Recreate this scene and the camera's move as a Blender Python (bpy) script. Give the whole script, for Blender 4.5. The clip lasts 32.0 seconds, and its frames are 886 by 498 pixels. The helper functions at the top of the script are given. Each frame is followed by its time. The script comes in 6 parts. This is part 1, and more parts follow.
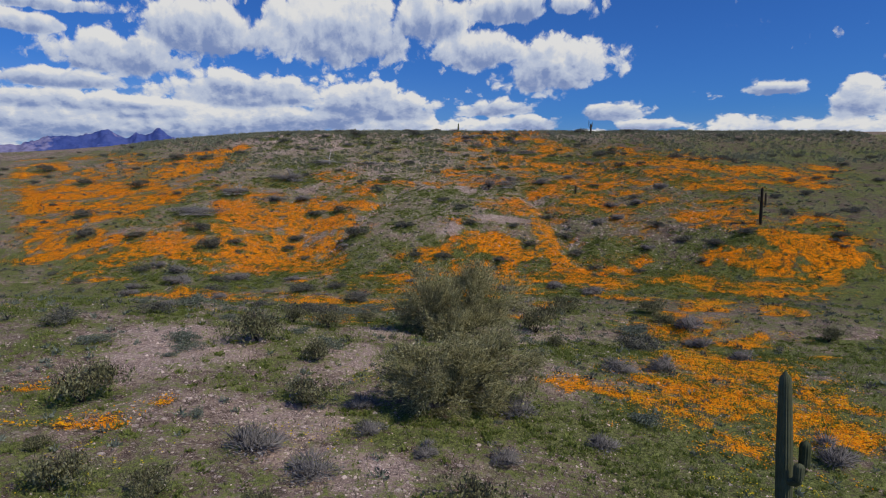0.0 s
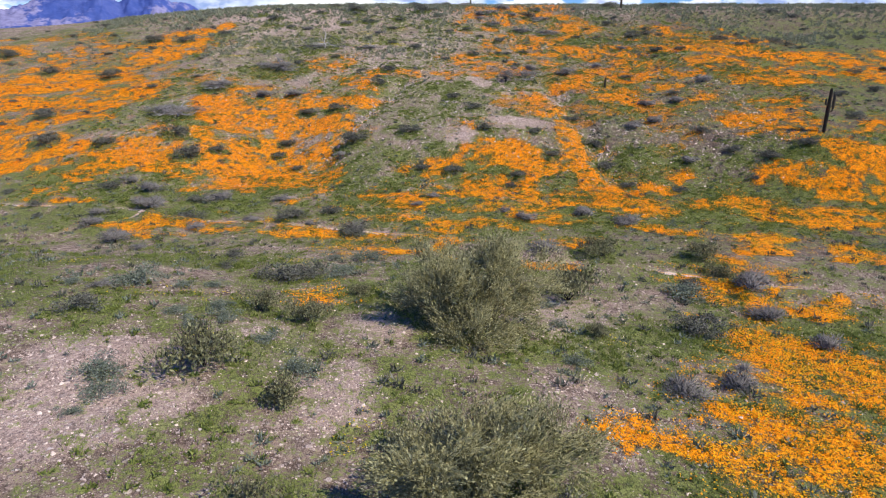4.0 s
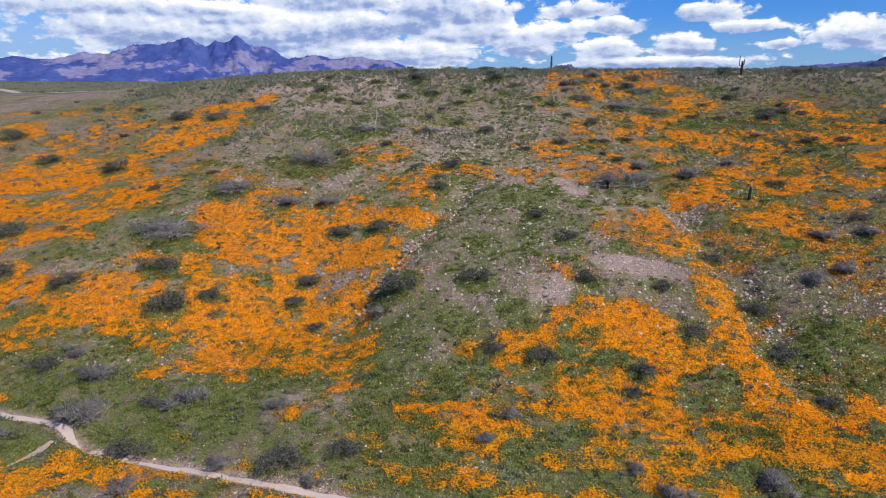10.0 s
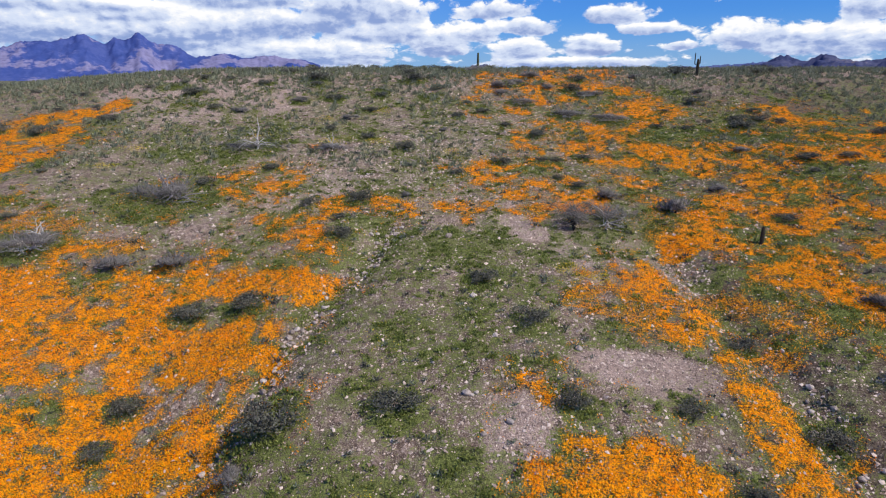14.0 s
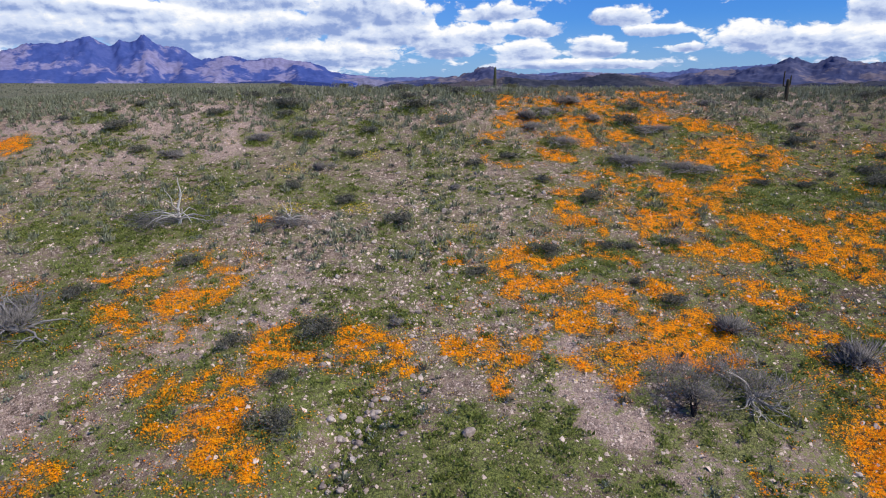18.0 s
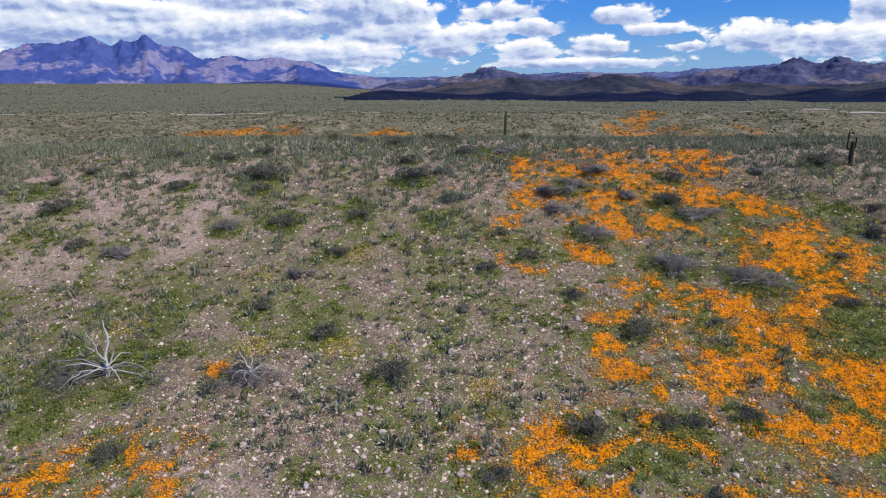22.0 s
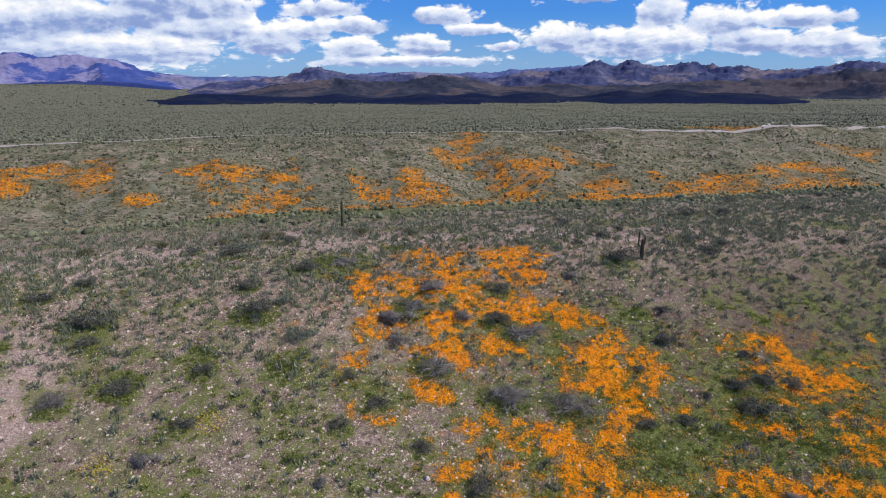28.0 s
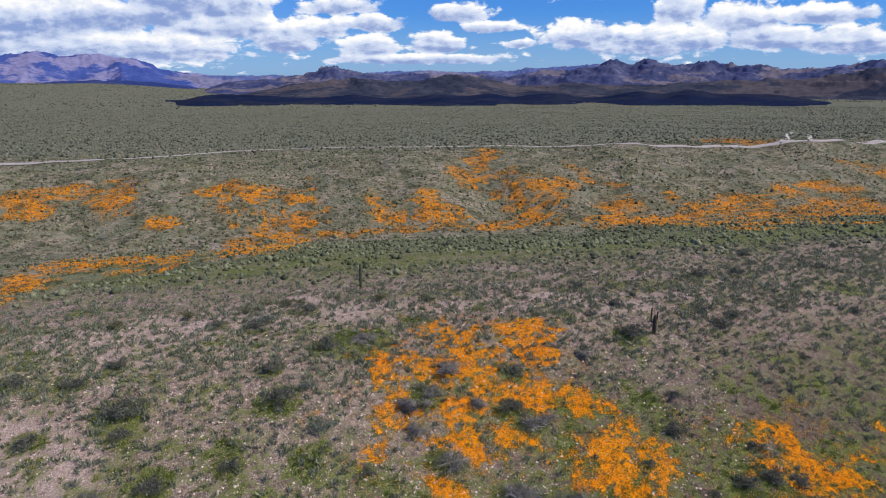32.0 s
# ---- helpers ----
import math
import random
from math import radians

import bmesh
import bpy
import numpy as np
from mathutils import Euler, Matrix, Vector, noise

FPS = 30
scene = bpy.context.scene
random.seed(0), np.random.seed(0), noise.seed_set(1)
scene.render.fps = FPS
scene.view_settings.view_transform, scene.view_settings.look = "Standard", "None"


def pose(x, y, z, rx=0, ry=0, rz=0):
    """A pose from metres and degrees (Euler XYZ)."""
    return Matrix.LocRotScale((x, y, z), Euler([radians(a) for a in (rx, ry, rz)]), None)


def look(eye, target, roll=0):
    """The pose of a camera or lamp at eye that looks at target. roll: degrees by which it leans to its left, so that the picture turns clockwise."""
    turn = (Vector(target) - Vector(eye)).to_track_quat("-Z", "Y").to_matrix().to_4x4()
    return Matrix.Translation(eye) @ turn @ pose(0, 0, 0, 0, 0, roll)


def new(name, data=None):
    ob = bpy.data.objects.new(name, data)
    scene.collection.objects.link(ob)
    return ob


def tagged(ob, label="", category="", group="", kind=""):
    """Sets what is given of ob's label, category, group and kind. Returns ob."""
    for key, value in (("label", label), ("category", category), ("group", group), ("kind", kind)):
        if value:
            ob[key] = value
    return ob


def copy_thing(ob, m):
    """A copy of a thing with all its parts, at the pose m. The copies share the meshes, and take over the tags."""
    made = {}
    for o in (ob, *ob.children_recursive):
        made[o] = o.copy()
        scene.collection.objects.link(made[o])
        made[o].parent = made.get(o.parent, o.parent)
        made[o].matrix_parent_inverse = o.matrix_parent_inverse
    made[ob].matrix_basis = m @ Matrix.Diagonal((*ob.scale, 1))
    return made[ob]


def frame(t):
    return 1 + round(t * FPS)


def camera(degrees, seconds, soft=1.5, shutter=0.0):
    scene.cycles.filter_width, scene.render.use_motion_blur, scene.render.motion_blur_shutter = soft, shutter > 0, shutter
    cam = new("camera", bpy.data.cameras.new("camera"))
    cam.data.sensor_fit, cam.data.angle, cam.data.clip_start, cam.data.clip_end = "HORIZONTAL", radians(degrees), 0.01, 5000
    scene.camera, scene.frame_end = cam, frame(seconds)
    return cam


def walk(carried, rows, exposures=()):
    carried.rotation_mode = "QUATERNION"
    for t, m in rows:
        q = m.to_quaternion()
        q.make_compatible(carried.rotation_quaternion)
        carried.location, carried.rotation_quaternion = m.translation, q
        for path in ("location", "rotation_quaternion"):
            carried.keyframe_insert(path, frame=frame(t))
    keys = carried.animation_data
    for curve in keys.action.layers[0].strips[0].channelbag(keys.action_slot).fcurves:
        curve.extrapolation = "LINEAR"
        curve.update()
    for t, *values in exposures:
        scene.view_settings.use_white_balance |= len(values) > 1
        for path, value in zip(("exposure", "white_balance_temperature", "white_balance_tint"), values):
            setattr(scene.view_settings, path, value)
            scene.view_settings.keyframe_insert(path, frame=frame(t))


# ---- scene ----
cam = camera(71.19, 32.0, soft=1.1)
PATH = [
    (0, pose(3.339, -68.047, 12.137, 83.198, 0, 0.187)),
    (0.5, pose(3.325, -67.262, 12.341, 80.340, 0, 0.248)),
    (1, pose(3.318, -66.396, 12.581, 74.861, 0, 0.341)),
    (1.5, pose(3.283, -65.450, 12.859, 71.782, 0, 0.400)),
    (2, pose(3.247, -64.299, 13.219, 71.390, 0, 0.427)),
    (2.5, pose(3.238, -62.955, 13.684, 71.423, 0, 0.491)),
    (3, pose(3.198, -61.542, 14.144, 71.508, 0, 0.610)),
    (3.5, pose(3.132, -60.091, 14.668, 71.584, 0, 0.763)),
    (5.5, pose(3.193, -52.783, 16.666, 70.506, 0, 2.519)),
    (6, pose(3.038, -50.739, 17.325, 70.176, 0, 3.293)),
    (6.5, pose(2.887, -48.693, 18.000, 71.461, 0, 4.201)),
    (7, pose(2.699, -46.687, 18.632, 73.115, 0, 5.109)),
    (7.5, pose(2.450, -44.720, 19.260, 74.573, 0, 5.968)),
    (8, pose(2.203, -42.697, 19.919, 74.995, 0, 6.725)),
    (8.5, pose(1.956, -40.661, 20.491, 74.992, 0, 7.046)),
    (9, pose(1.677, -38.565, 20.685, 74.932, 0, 7.056)),
    (9.5, pose(1.444, -36.343, 20.603, 74.947, 0, 7.092)),
    (10, pose(1.231, -33.994, 20.520, 74.955, 0, 7.112)),
    (10.5, pose(0.972, -31.600, 20.434, 74.951, 0, 6.438)),
    (11, pose(0.655, -29.275, 20.378, 74.916, 0, 4.385)),
    (11.5, pose(0.456, -26.876, 20.309, 74.891, 0, 3.116)),
    (12, pose(0.296, -24.391, 20.287, 74.895, 0, 2.051)),
    (12.5, pose(0.240, -21.876, 20.259, 74.904, 0, 0.895)),
    (13, pose(0.218, -19.249, 20.367, 74.859, 0, 0.215)),
    (13.5, pose(0.196, -16.674, 20.577, 74.901, 0, -0.088)),
    (14, pose(0.185, -14.133, 20.751, 74.924, 0, -0.264)),
    (14.5, pose(0.115, -11.507, 20.787, 74.882, 0, -0.393)),
    (16.5, pose(0.000, 0.000, 22.100, 75.016, 0, 0.014)),
    (17, pose(-0.167, 2.765, 22.606, 74.946, 0, 0.006)),
    (17.5, pose(-0.240, 5.483, 23.079, 74.943, 0, 0.084)),
    (18, pose(-0.177, 8.317, 23.468, 75.077, 0, 0.223)),
    (18.5, pose(-0.210, 11.316, 24.044, 75.119, 0, 0.236)),
    (19, pose(-0.268, 14.032, 24.718, 75.093, 0, 0.242)),
    (19.5, pose(-0.321, 16.366, 25.434, 75.097, 0, 0.292)),
    (20, pose(-0.407, 18.193, 26.182, 75.090, 0, 0.288)),
    (20.5, pose(-0.454, 19.520, 26.922, 75.105, 0, 0.261)),
    (21, pose(-0.511, 20.111, 27.671, 75.129, 0, 0.249)),
    (21.5, pose(-0.496, 20.135, 28.451, 75.071, 0, 0.327)),
    (22, pose(-0.509, 20.123, 29.204, 74.991, 0, 0.379)),
    (22.5, pose(-0.474, 20.126, 29.979, 74.984, 0, 0.460)),
    (23, pose(-0.476, 20.216, 30.718, 75.002, 0, 0.475)),
    (23.5, pose(-0.430, 20.329, 31.502, 75.008, 0, 0.528)),
    (24, pose(-0.428, 20.489, 32.302, 75.032, 0, 0.536)),
    (24.5, pose(-0.384, 20.514, 33.265, 74.989, 0, -0.562)),
    (25, pose(-0.405, 20.577, 34.196, 74.992, 0, -5.726)),
    (25.5, pose(-0.470, 20.657, 35.181, 74.966, 0, -11.975)),
    (26, pose(-0.565, 20.697, 36.285, 74.929, 0, -14.555)),
    (26.5, pose(-0.639, 20.704, 37.401, 74.910, 0, -15.119)),
    (28.5, pose(-0.728, 20.960, 41.744, 74.789, 0, -14.842)),
    (29, pose(-0.725, 21.040, 42.804, 74.755, 0, -14.762)),
    (29.5, pose(-0.775, 21.087, 43.898, 74.717, 0, -14.639)),
    (30, pose(-0.772, 21.187, 44.995, 74.676, 0, -14.432)),
    (30.5, pose(-0.758, 21.185, 46.108, 74.646, 0, -14.184)),
    (31, pose(-0.781, 21.294, 47.181, 74.630, 0, -13.969)),
    (31.5, pose(-0.768, 21.359, 48.283, 74.611, 0, -13.730)),
    (32, pose(-0.805, 21.470, 49.375, 74.592, 0, -13.552)),
]
walk(cam, PATH, exposures=[(0, -0.5), (0.5, -0.5), (1.0, -0.55), (1.5, -0.12), (2.0, 0.28), (2.5, 0.42), (3.5, 0.42), (6.0, 0.42), (7.0, 0.28), (8.0, 0.06), (9.0, 0.02), (32, 0.0)])

# ---- daylight: sun high behind the right shoulder, broken cumulus ----
SUN_HIGH, SUN_TURN = radians(46.8), radians(119.2)
sun_way = Vector((math.sin(SUN_TURN) * math.cos(SUN_HIGH), math.cos(SUN_TURN) * math.cos(SUN_HIGH), math.sin(SUN_HIGH)))
sun = new("sun", bpy.data.lights.new("sun", "SUN"))
sun.data.energy, sun.data.angle, sun.data.color = 3.7, radians(0.53), (1.0, 0.93, 0.81)
sun.matrix_world = look(sun_way * 100, (0, 0, 0))


class Nodes:
    """Short hand for building a node tree."""

    def __init__(self, tree):
        self.tree = tree
        tree.nodes.clear()

    def add(self, kind, **settings):
        node = self.tree.nodes.new(kind)
        for key, value in settings.items():
            setattr(node, key, value)
        return node

    def link(self, a, b):
        self.tree.links.new(a, b)

    def put(self, socket, value):
        if isinstance(value, bpy.types.NodeSocket):
            self.link(value, socket)
        elif isinstance(value, tuple) and len(value) == 3 and socket.type == "RGBA":
            socket.default_value = (*value, 1)
        else:
            socket.default_value = value

    def math(self, op, a, b=0.0, c=0.0, clamp=False):
        node = self.add("ShaderNodeMath", operation=op, use_clamp=clamp)
        for i, v in enumerate((a, b, c)):
            self.put(node.inputs[i], v)
        return node.outputs[0]

    def span(self, v, a, b, c=0.0, d=1.0):
        node = self.add("ShaderNodeMapRange", interpolation_type="SMOOTHSTEP")
        for i, x in enumerate((v, a, b, c, d)):
            self.put(node.inputs[i], x)
        return node.outputs[0]

    def mix(self, k, a, b, blend="MIX"):
        node = self.add("ShaderNodeMix", data_type="RGBA", blend_type=blend)
        self.put(node.inputs[0], k)
        self.put(node.inputs[6], a)
        self.put(node.inputs[7], b)
        return node.outputs[2]

    def noise(self, place, scale, detail=4.0, rough=0.5, out=0):
        node = self.add("ShaderNodeTexNoise")
        if place is not None:
            self.link(place, node.inputs["Vector"])
        node.inputs["Scale"].default_value, node.inputs["Detail"].default_value = scale, detail
        node.inputs["Roughness"].default_value = rough
        return node.outputs[out]


world = bpy.data.worlds.new("world")
scene.world, world.use_nodes = world, True
n = Nodes(world.node_tree)
sky = n.add("ShaderNodeTexSky", sky_type="NISHITA", sun_disc=False)
sky.sun_elevation, sky.sun_rotation, sky.dust_density, sky.ozone_density, sky.air_density = SUN_HIGH, SUN_TURN, 0.3, 2.5, 1.0
way = n.add("ShaderNodeTexCoord").outputs["Generated"]
split = n.add("ShaderNodeSeparateXYZ")
n.link(way, split.inputs[0])
east, north, up = split.outputs
azimuth = n.math("MULTIPLY", n.math("ARCTAN2", east, north), 57.2958)
rise = n.math("MULTIPLY", n.math("ARCSINE", up), 57.2958)
# cumulus: azimuth, elevation, half width, half height in degrees, how dense
CUMULUS = [(-32.3, 12.71, 4.87, 0.71, 1.0), (-33.4, 11.19, 2.62, 0.87, 1.0), (-26.8, 9.4, 4.44, 2.1, 1.0), (-21.2, 11.58, 5.37, 2.68, 1.0), (-9.4, 12.22, 6.19, 3.51, 1.0),
           (-1.4, 13.3, 3.14, 2.62, 1.0), (5.1, 14.16, 3.65, 1.46, 1.0), (10.6, 14.43, 1.54, 0.93, 1.0), (3.2, 10.71, 3.92, 1.88, 1.0), (9.9, 9.15, 4.64, 2.58, 1.0),
           (-17.7, 7.0, 5.48, 1.79, 1.0), (-7.5, 6.55, 3.63, 1.97, 1.0), (-4.0, 5.59, 2.61, 1.46, 1.0), (-32.4, 5.59, 6.63, 0.88, 1.0), (-25.7, 5.51, 4.24, 0.66, 1.0),
           (27.4, 6.73, 2.32, 0.56, 1.0), (33.2, 5.6, 1.97, 1.84, 1.0), (14.9, 5.17, 2.63, 0.71, 1.0), (5.2, 5.83, 3.13, 0.83, 1.0), (-31.5, 7.33, 4.01, 0.8, 1.0)]
LOW_CUMULUS = [(-32.2, 4.1, 3.98, 1.59, 1.0), (-27.6, 5.64, 2.78, 0.65, 1.0), (-24.3, 5.09, 3.34, 0.86, 1.0), (-19.9, 3.94, 6.89, 1.67, 1.0), (-14.9, 4.67, 4.55, 1.21, 1.0),
               (-9.2, 5.59, 2.58, 1.76, 1.0), (-4.9, 5.87, 2.87, 1.56, 1.0), (-4.4, 4.03, 4.17, 1.04, 1.0), (-11.3, 2.25, 7.7, 1.13, 1.0), (0.2, 3.21, 3.06, 1.43, 1.0),
               (4.1, 5.77, 2.59, 0.72, 1.0), (7.2, 4.58, 2.86, 0.94, 1.0), (6.9, 2.58, 2.6, 1.14, 1.0), (13.1, 2.83, 2.35, 1.15, 1.0), (2.6, 3.93, 3.09, 0.93, 1.0),
               (14.1, 5.52, 2.2, 0.78, 1.0), (17.4, 4.23, 2.5, 0.57, 1.0), (20.3, 2.91, 1.56, 0.42, 1.0), (25.6, 3.46, 2.96, 1.33, 1.0), (30.3, 2.94, 4.25, 1.6, 1.0),
               (33.6, 5.28, 1.86, 1.47, 1.0), (34.7, 3.08, 2.92, 1.17, 1.0), (37.5, 4.3, 3.57, 1.33, 1.0), (40.5, 2.95, 3.71, 1.11, 1.0), (43.3, 4.48, 3.16, 0.81, 1.0),
               (45.7, 2.6, 3.08, 1.23, 1.0), (11.4, 1.6, 7.85, 0.52, 1.0)]
low = n.math("MAXIMUM", rise, 0.0)
squeeze = n.math("DIVIDE", n.math("MULTIPLY", low, 30.0), n.math("ADD", low, 12.0))


def billow(scale, shift, lift):
    """Heaped round puffs, looked up a little to the side and above."""
    place = n.add("ShaderNodeCombineXYZ")
    n.link(n.math("ADD", azimuth, shift), place.inputs[0])
    n.link(n.math("ADD", n.math("MULTIPLY", squeeze, 1.35), lift), place.inputs[1])
    bend = n.add("ShaderNodeVectorMath", operation="MULTIPLY_ADD")
    bend.inputs[1].default_value = (1.6, 1.6, 0.0)
    n.link(n.noise(place.outputs[0], 0.5, 5.0, 0.6, 1), bend.inputs[0])
    n.link(place.outputs[0], bend.inputs[2])
    puff = n.add("ShaderNodeTexVoronoi", feature="SMOOTH_F1", normalize=True)
    n.link(bend.outputs[0], puff.inputs["Vector"])
    puff.inputs["Scale"].default_value, puff.inputs["Detail"].default_value = scale, 4.0
    puff.inputs["Roughness"].default_value, puff.inputs["Smoothness"].default_value = 0.55, 0.35
    return puff.outputs["Distance"]


mass, tall_in, share = None, None, None
for ca, ce, wa, we, amp in CUMULUS + LOW_CUMULUS:
    u = n.math("MULTIPLY", n.math("SUBTRACT", azimuth, ca), 1 / wa)
    v = n.math("MULTIPLY", n.math("SUBTRACT", rise, ce), 1 / we)
    v2 = n.math("MAXIMUM", v, n.math("MULTIPLY", v, -1.5))
    g = n.math("POWER", 2.718, n.math("MULTIPLY", n.math("MULTIPLY_ADD", u, u, n.math("MULTIPLY", v2, v2)), -0.9))
    g3 = n.math("MULTIPLY", n.math("MULTIPLY", g, g), g)
    mass = g if mass is None else n.math("MAXIMUM", mass, g)
    tall_in = n.math("MULTIPLY_ADD", g3, v, 0.0 if tall_in is None else tall_in)
    share = n.math("ADD", g3, 0.02 if share is None else share)
stand = n.math("DIVIDE", tall_in, share)
puffs, puffs_up = billow(0.50, 0.0, 0.0), billow(0.50, 0.45, 0.65)
streak_place = n.add("ShaderNodeCombineXYZ")
n.link(azimuth, streak_place.inputs[0])
n.link(n.math("MULTIPLY", squeeze, 1.8), streak_place.inputs[1])
streak = n.noise(streak_place.outputs[0], 0.10, 8.0, 0.6)
density = n.math("ADD", mass, n.math("MULTIPLY", n.math("SUBTRACT", 0.40, puffs), 2.0))
density = n.math("ADD", density, n.math("MULTIPLY", n.math("SUBTRACT", streak, 0.5), 0.5))
density = n.math("ADD", density, n.math("MULTIPLY", n.span(azimuth, 6.0, -16.0), n.span(rise, 8.5, 5.0, 0.0, 0.24)))
cover = n.span(density, 0.44, 0.66)
relief = n.math("SUBTRACT", puffs_up, puffs)
bright = n.math("ADD", n.math("ADD", n.math("MULTIPLY", stand, 0.95), n.math("MULTIPLY", relief, 2.8)), n.math("MULTIPLY", n.math("SUBTRACT", streak, 0.5), 1.7))
bright = n.math("SUBTRACT", bright, n.math("MULTIPLY", n.math("SUBTRACT", density, 0.6), 0.55))
cloud_colour = n.mix(n.span(bright, -0.75, 0.02), (0.26, 0.36, 0.66), (0.66, 0.74, 0.92))
cloud_colour = n.mix(n.span(bright, -0.08, 0.55), cloud_colour, (1.0, 1.0, 1.0))
veil = n.math("MULTIPLY", n.span(azimuth, 16.0, -30.0), n.span(rise, 10.0, 0.5, 0.0, 0.85))
haze = n.span(rise, 6.0, 0.0, 0.0, 0.55)
blue = n.mix(1.0, sky.outputs[0], (0.27, 0.68, 1.50), "MULTIPLY")
back_sky = n.add("ShaderNodeBackground")
n.link(blue, back_sky.inputs[0])
back_sky.inputs[1].default_value = 0.085
back_cloud = n.add("ShaderNodeBackground")
n.link(cloud_colour, back_cloud.inputs[0])
back_cloud.inputs[1].default_value = 1.0
back_veil = n.add("ShaderNodeBackground")
back_veil.inputs[0].default_value, back_veil.inputs[1].default_value = (0.42, 0.60, 0.92, 1), 0.85
join_veil, join = n.add("ShaderNodeMixShader"), n.add("ShaderNodeMixShader")
for a, b in ((n.math("MAXIMUM", veil, haze), join_veil.inputs[0]), (back_sky.outputs[0], join_veil.inputs[1]), (back_veil.outputs[0], join_veil.inputs[2]),
             (cover, join.inputs[0]), (join_veil.outputs[0], join.inputs[1]), (back_cloud.outputs[0], join.inputs[2])):
    n.link(a, b)
n.link(join.outputs[0], n.add("ShaderNodeOutputWorld").inputs[0])


# ---- materials ----
def surface(name, dark, light, size=8.0, rough=0.85, per="object", bump=0.3, fine=60.0, spread=0.5, thin=0.0):
    """A matt natural surface: two colours mottled at two scales, and varied from piece to piece."""
    m = bpy.data.materials.new(name)
    m.use_nodes = True
    k = Nodes(m.node_tree)
    place = k.add("ShaderNodeTexCoord").outputs["Object"]
    if per == "island":
        vary = k.add("ShaderNodeNewGeometry").outputs["Random Per Island"]
    else:
        vary = k.add("ShaderNodeObjectInfo").outputs["Random"]
    coarse, grain = k.noise(place, size), k.noise(place, fine, 3.0)
    amount = k.math("ADD", k.math("MULTIPLY", k.math("SUBTRACT", coarse, 0.5), 1.3), k.math("MULTIPLY", k.math("SUBTRACT", grain, 0.5), 0.9))
    amount = k.math("ADD", amount, k.math("ADD", k.math("MULTIPLY", k.math("SUBTRACT", vary, 0.5), 2 * spread), 0.5), clamp=True)
    b = k.add("ShaderNodeBsdfPrincipled")
    k.link(k.mix(amount, dark, light), b.inputs["Base Color"])
    b.inputs["Roughness"].default_value = rough
    b.inputs["Specular IOR Level"].default_value = 0.2
    if bump:
        h = k.add("ShaderNodeBump")
        h.inputs["Strength"].default_value, h.inputs["Distance"].default_value = bump, 0.02
        k.link(grain, h.inputs["Height"])
        k.link(h.outputs[0], b.inputs["Normal"])
    shade = b.outputs[0]
    if thin:  # light that comes through leaves and petals
        through_leaf, both = k.add("ShaderNodeBsdfTranslucent"), k.add("ShaderNodeMixShader")
        k.link(b.inputs["Base Color"].links[0].from_socket, through_leaf.inputs[0])
        both.inputs[0].default_value = thin
        k.link(shade, both.inputs[1])
        k.link(through_leaf.outputs[0], both.inputs[2])
        shade = both.outputs[0]
    k.link(shade, k.add("ShaderNodeOutputMaterial").inputs[0])
    return m


M_BURSAGE = surface("bursage_leaf", (0.060, 0.062, 0.044), (0.240, 0.235, 0.175), 3, per="island", spread=0.6, bump=0, thin=0.25)
M_GREYTWIG = surface("grey_twig", (0.085, 0.078, 0.072), (0.290, 0.268, 0.250), 3, per="island", spread=0.5, bump=0)
M_DARKTWIG = surface("dark_twig", (0.030, 0.024, 0.022), (0.085, 0.07, 0.062), 6)
M_DEADWOOD = surface("bleached_wood", (0.40, 0.36, 0.31), (0.72, 0.67, 0.60), 9)
M_GREYWOOD = surface("grey_dead_wood", (0.20, 0.18, 0.17), (0.52, 0.49, 0.46), 9)
M_CREOSOTE = surface("creosote_leaf", (0.105, 0.108, 0.048), (0.37, 0.355, 0.18), 3, per="island", spread=0.6, bump=0, thin=0.25)
M_PALOVERDE = surface("palo_verde_twig", (0.170, 0.160, 0.070), (0.56, 0.52, 0.27), 3, per="island", spread=0.6, bump=0, thin=0.3)
M_GREENBARK = surface("green_bark", (0.10, 0.10, 0.05), (0.30, 0.28, 0.17), 10)
M_BRITTLE = surface("silvery_leaf", (0.105, 0.128, 0.085), (0.320, 0.350, 0.260), 3, per="island", spread=0.6, bump=0, thin=0.25)
M_HERB = surface("green_herb", (0.125, 0.165, 0.030), (0.340, 0.375, 0.105), 0.6, per="island", spread=0.5, bump=0, thin=0.4)
M_DRY = surface("dry_grass", (0.12, 0.105, 0.065), (0.34, 0.30, 0.20), 0.6, per="island", spread=0.5, bump=0, thin=0.3)
M_POPPY = surface("poppy_petal", (0.97, 0.25, 0.001), (1.0, 0.52, 0.003), 0.3, 0.6, per="island", spread=0.5, bump=0, thin=0.3)
M_GOLD = surface("golden_poppy_petal", (0.95, 0.30, 0.002), (1.0, 0.58, 0.010), 0.3, 0.6, per="island", spread=0.5, bump=0, thin=0.3)
M_YELLOW = surface("yellow_petal", (0.62, 0.42, 0.01), (0.85, 0.68, 0.03), 0.5, 0.6, per="island", spread=0.5, bump=0, thin=0.3)
M_CUSHION = surface("cushion_leaf", (0.145, 0.155, 0.088), (0.400, 0.410, 0.265), 0.8, per="island", spread=0.6, bump=0, thin=0.25)
M_STONE = surface("desert_stone", (0.30, 0.212, 0.165), (0.79, 0.635, 0.525), 5, per="island", spread=0.7)
M_ROCK = surface("desert_rock", (0.26, 0.20, 0.165), (0.64, 0.535, 0.455), 4, spread=0.5)
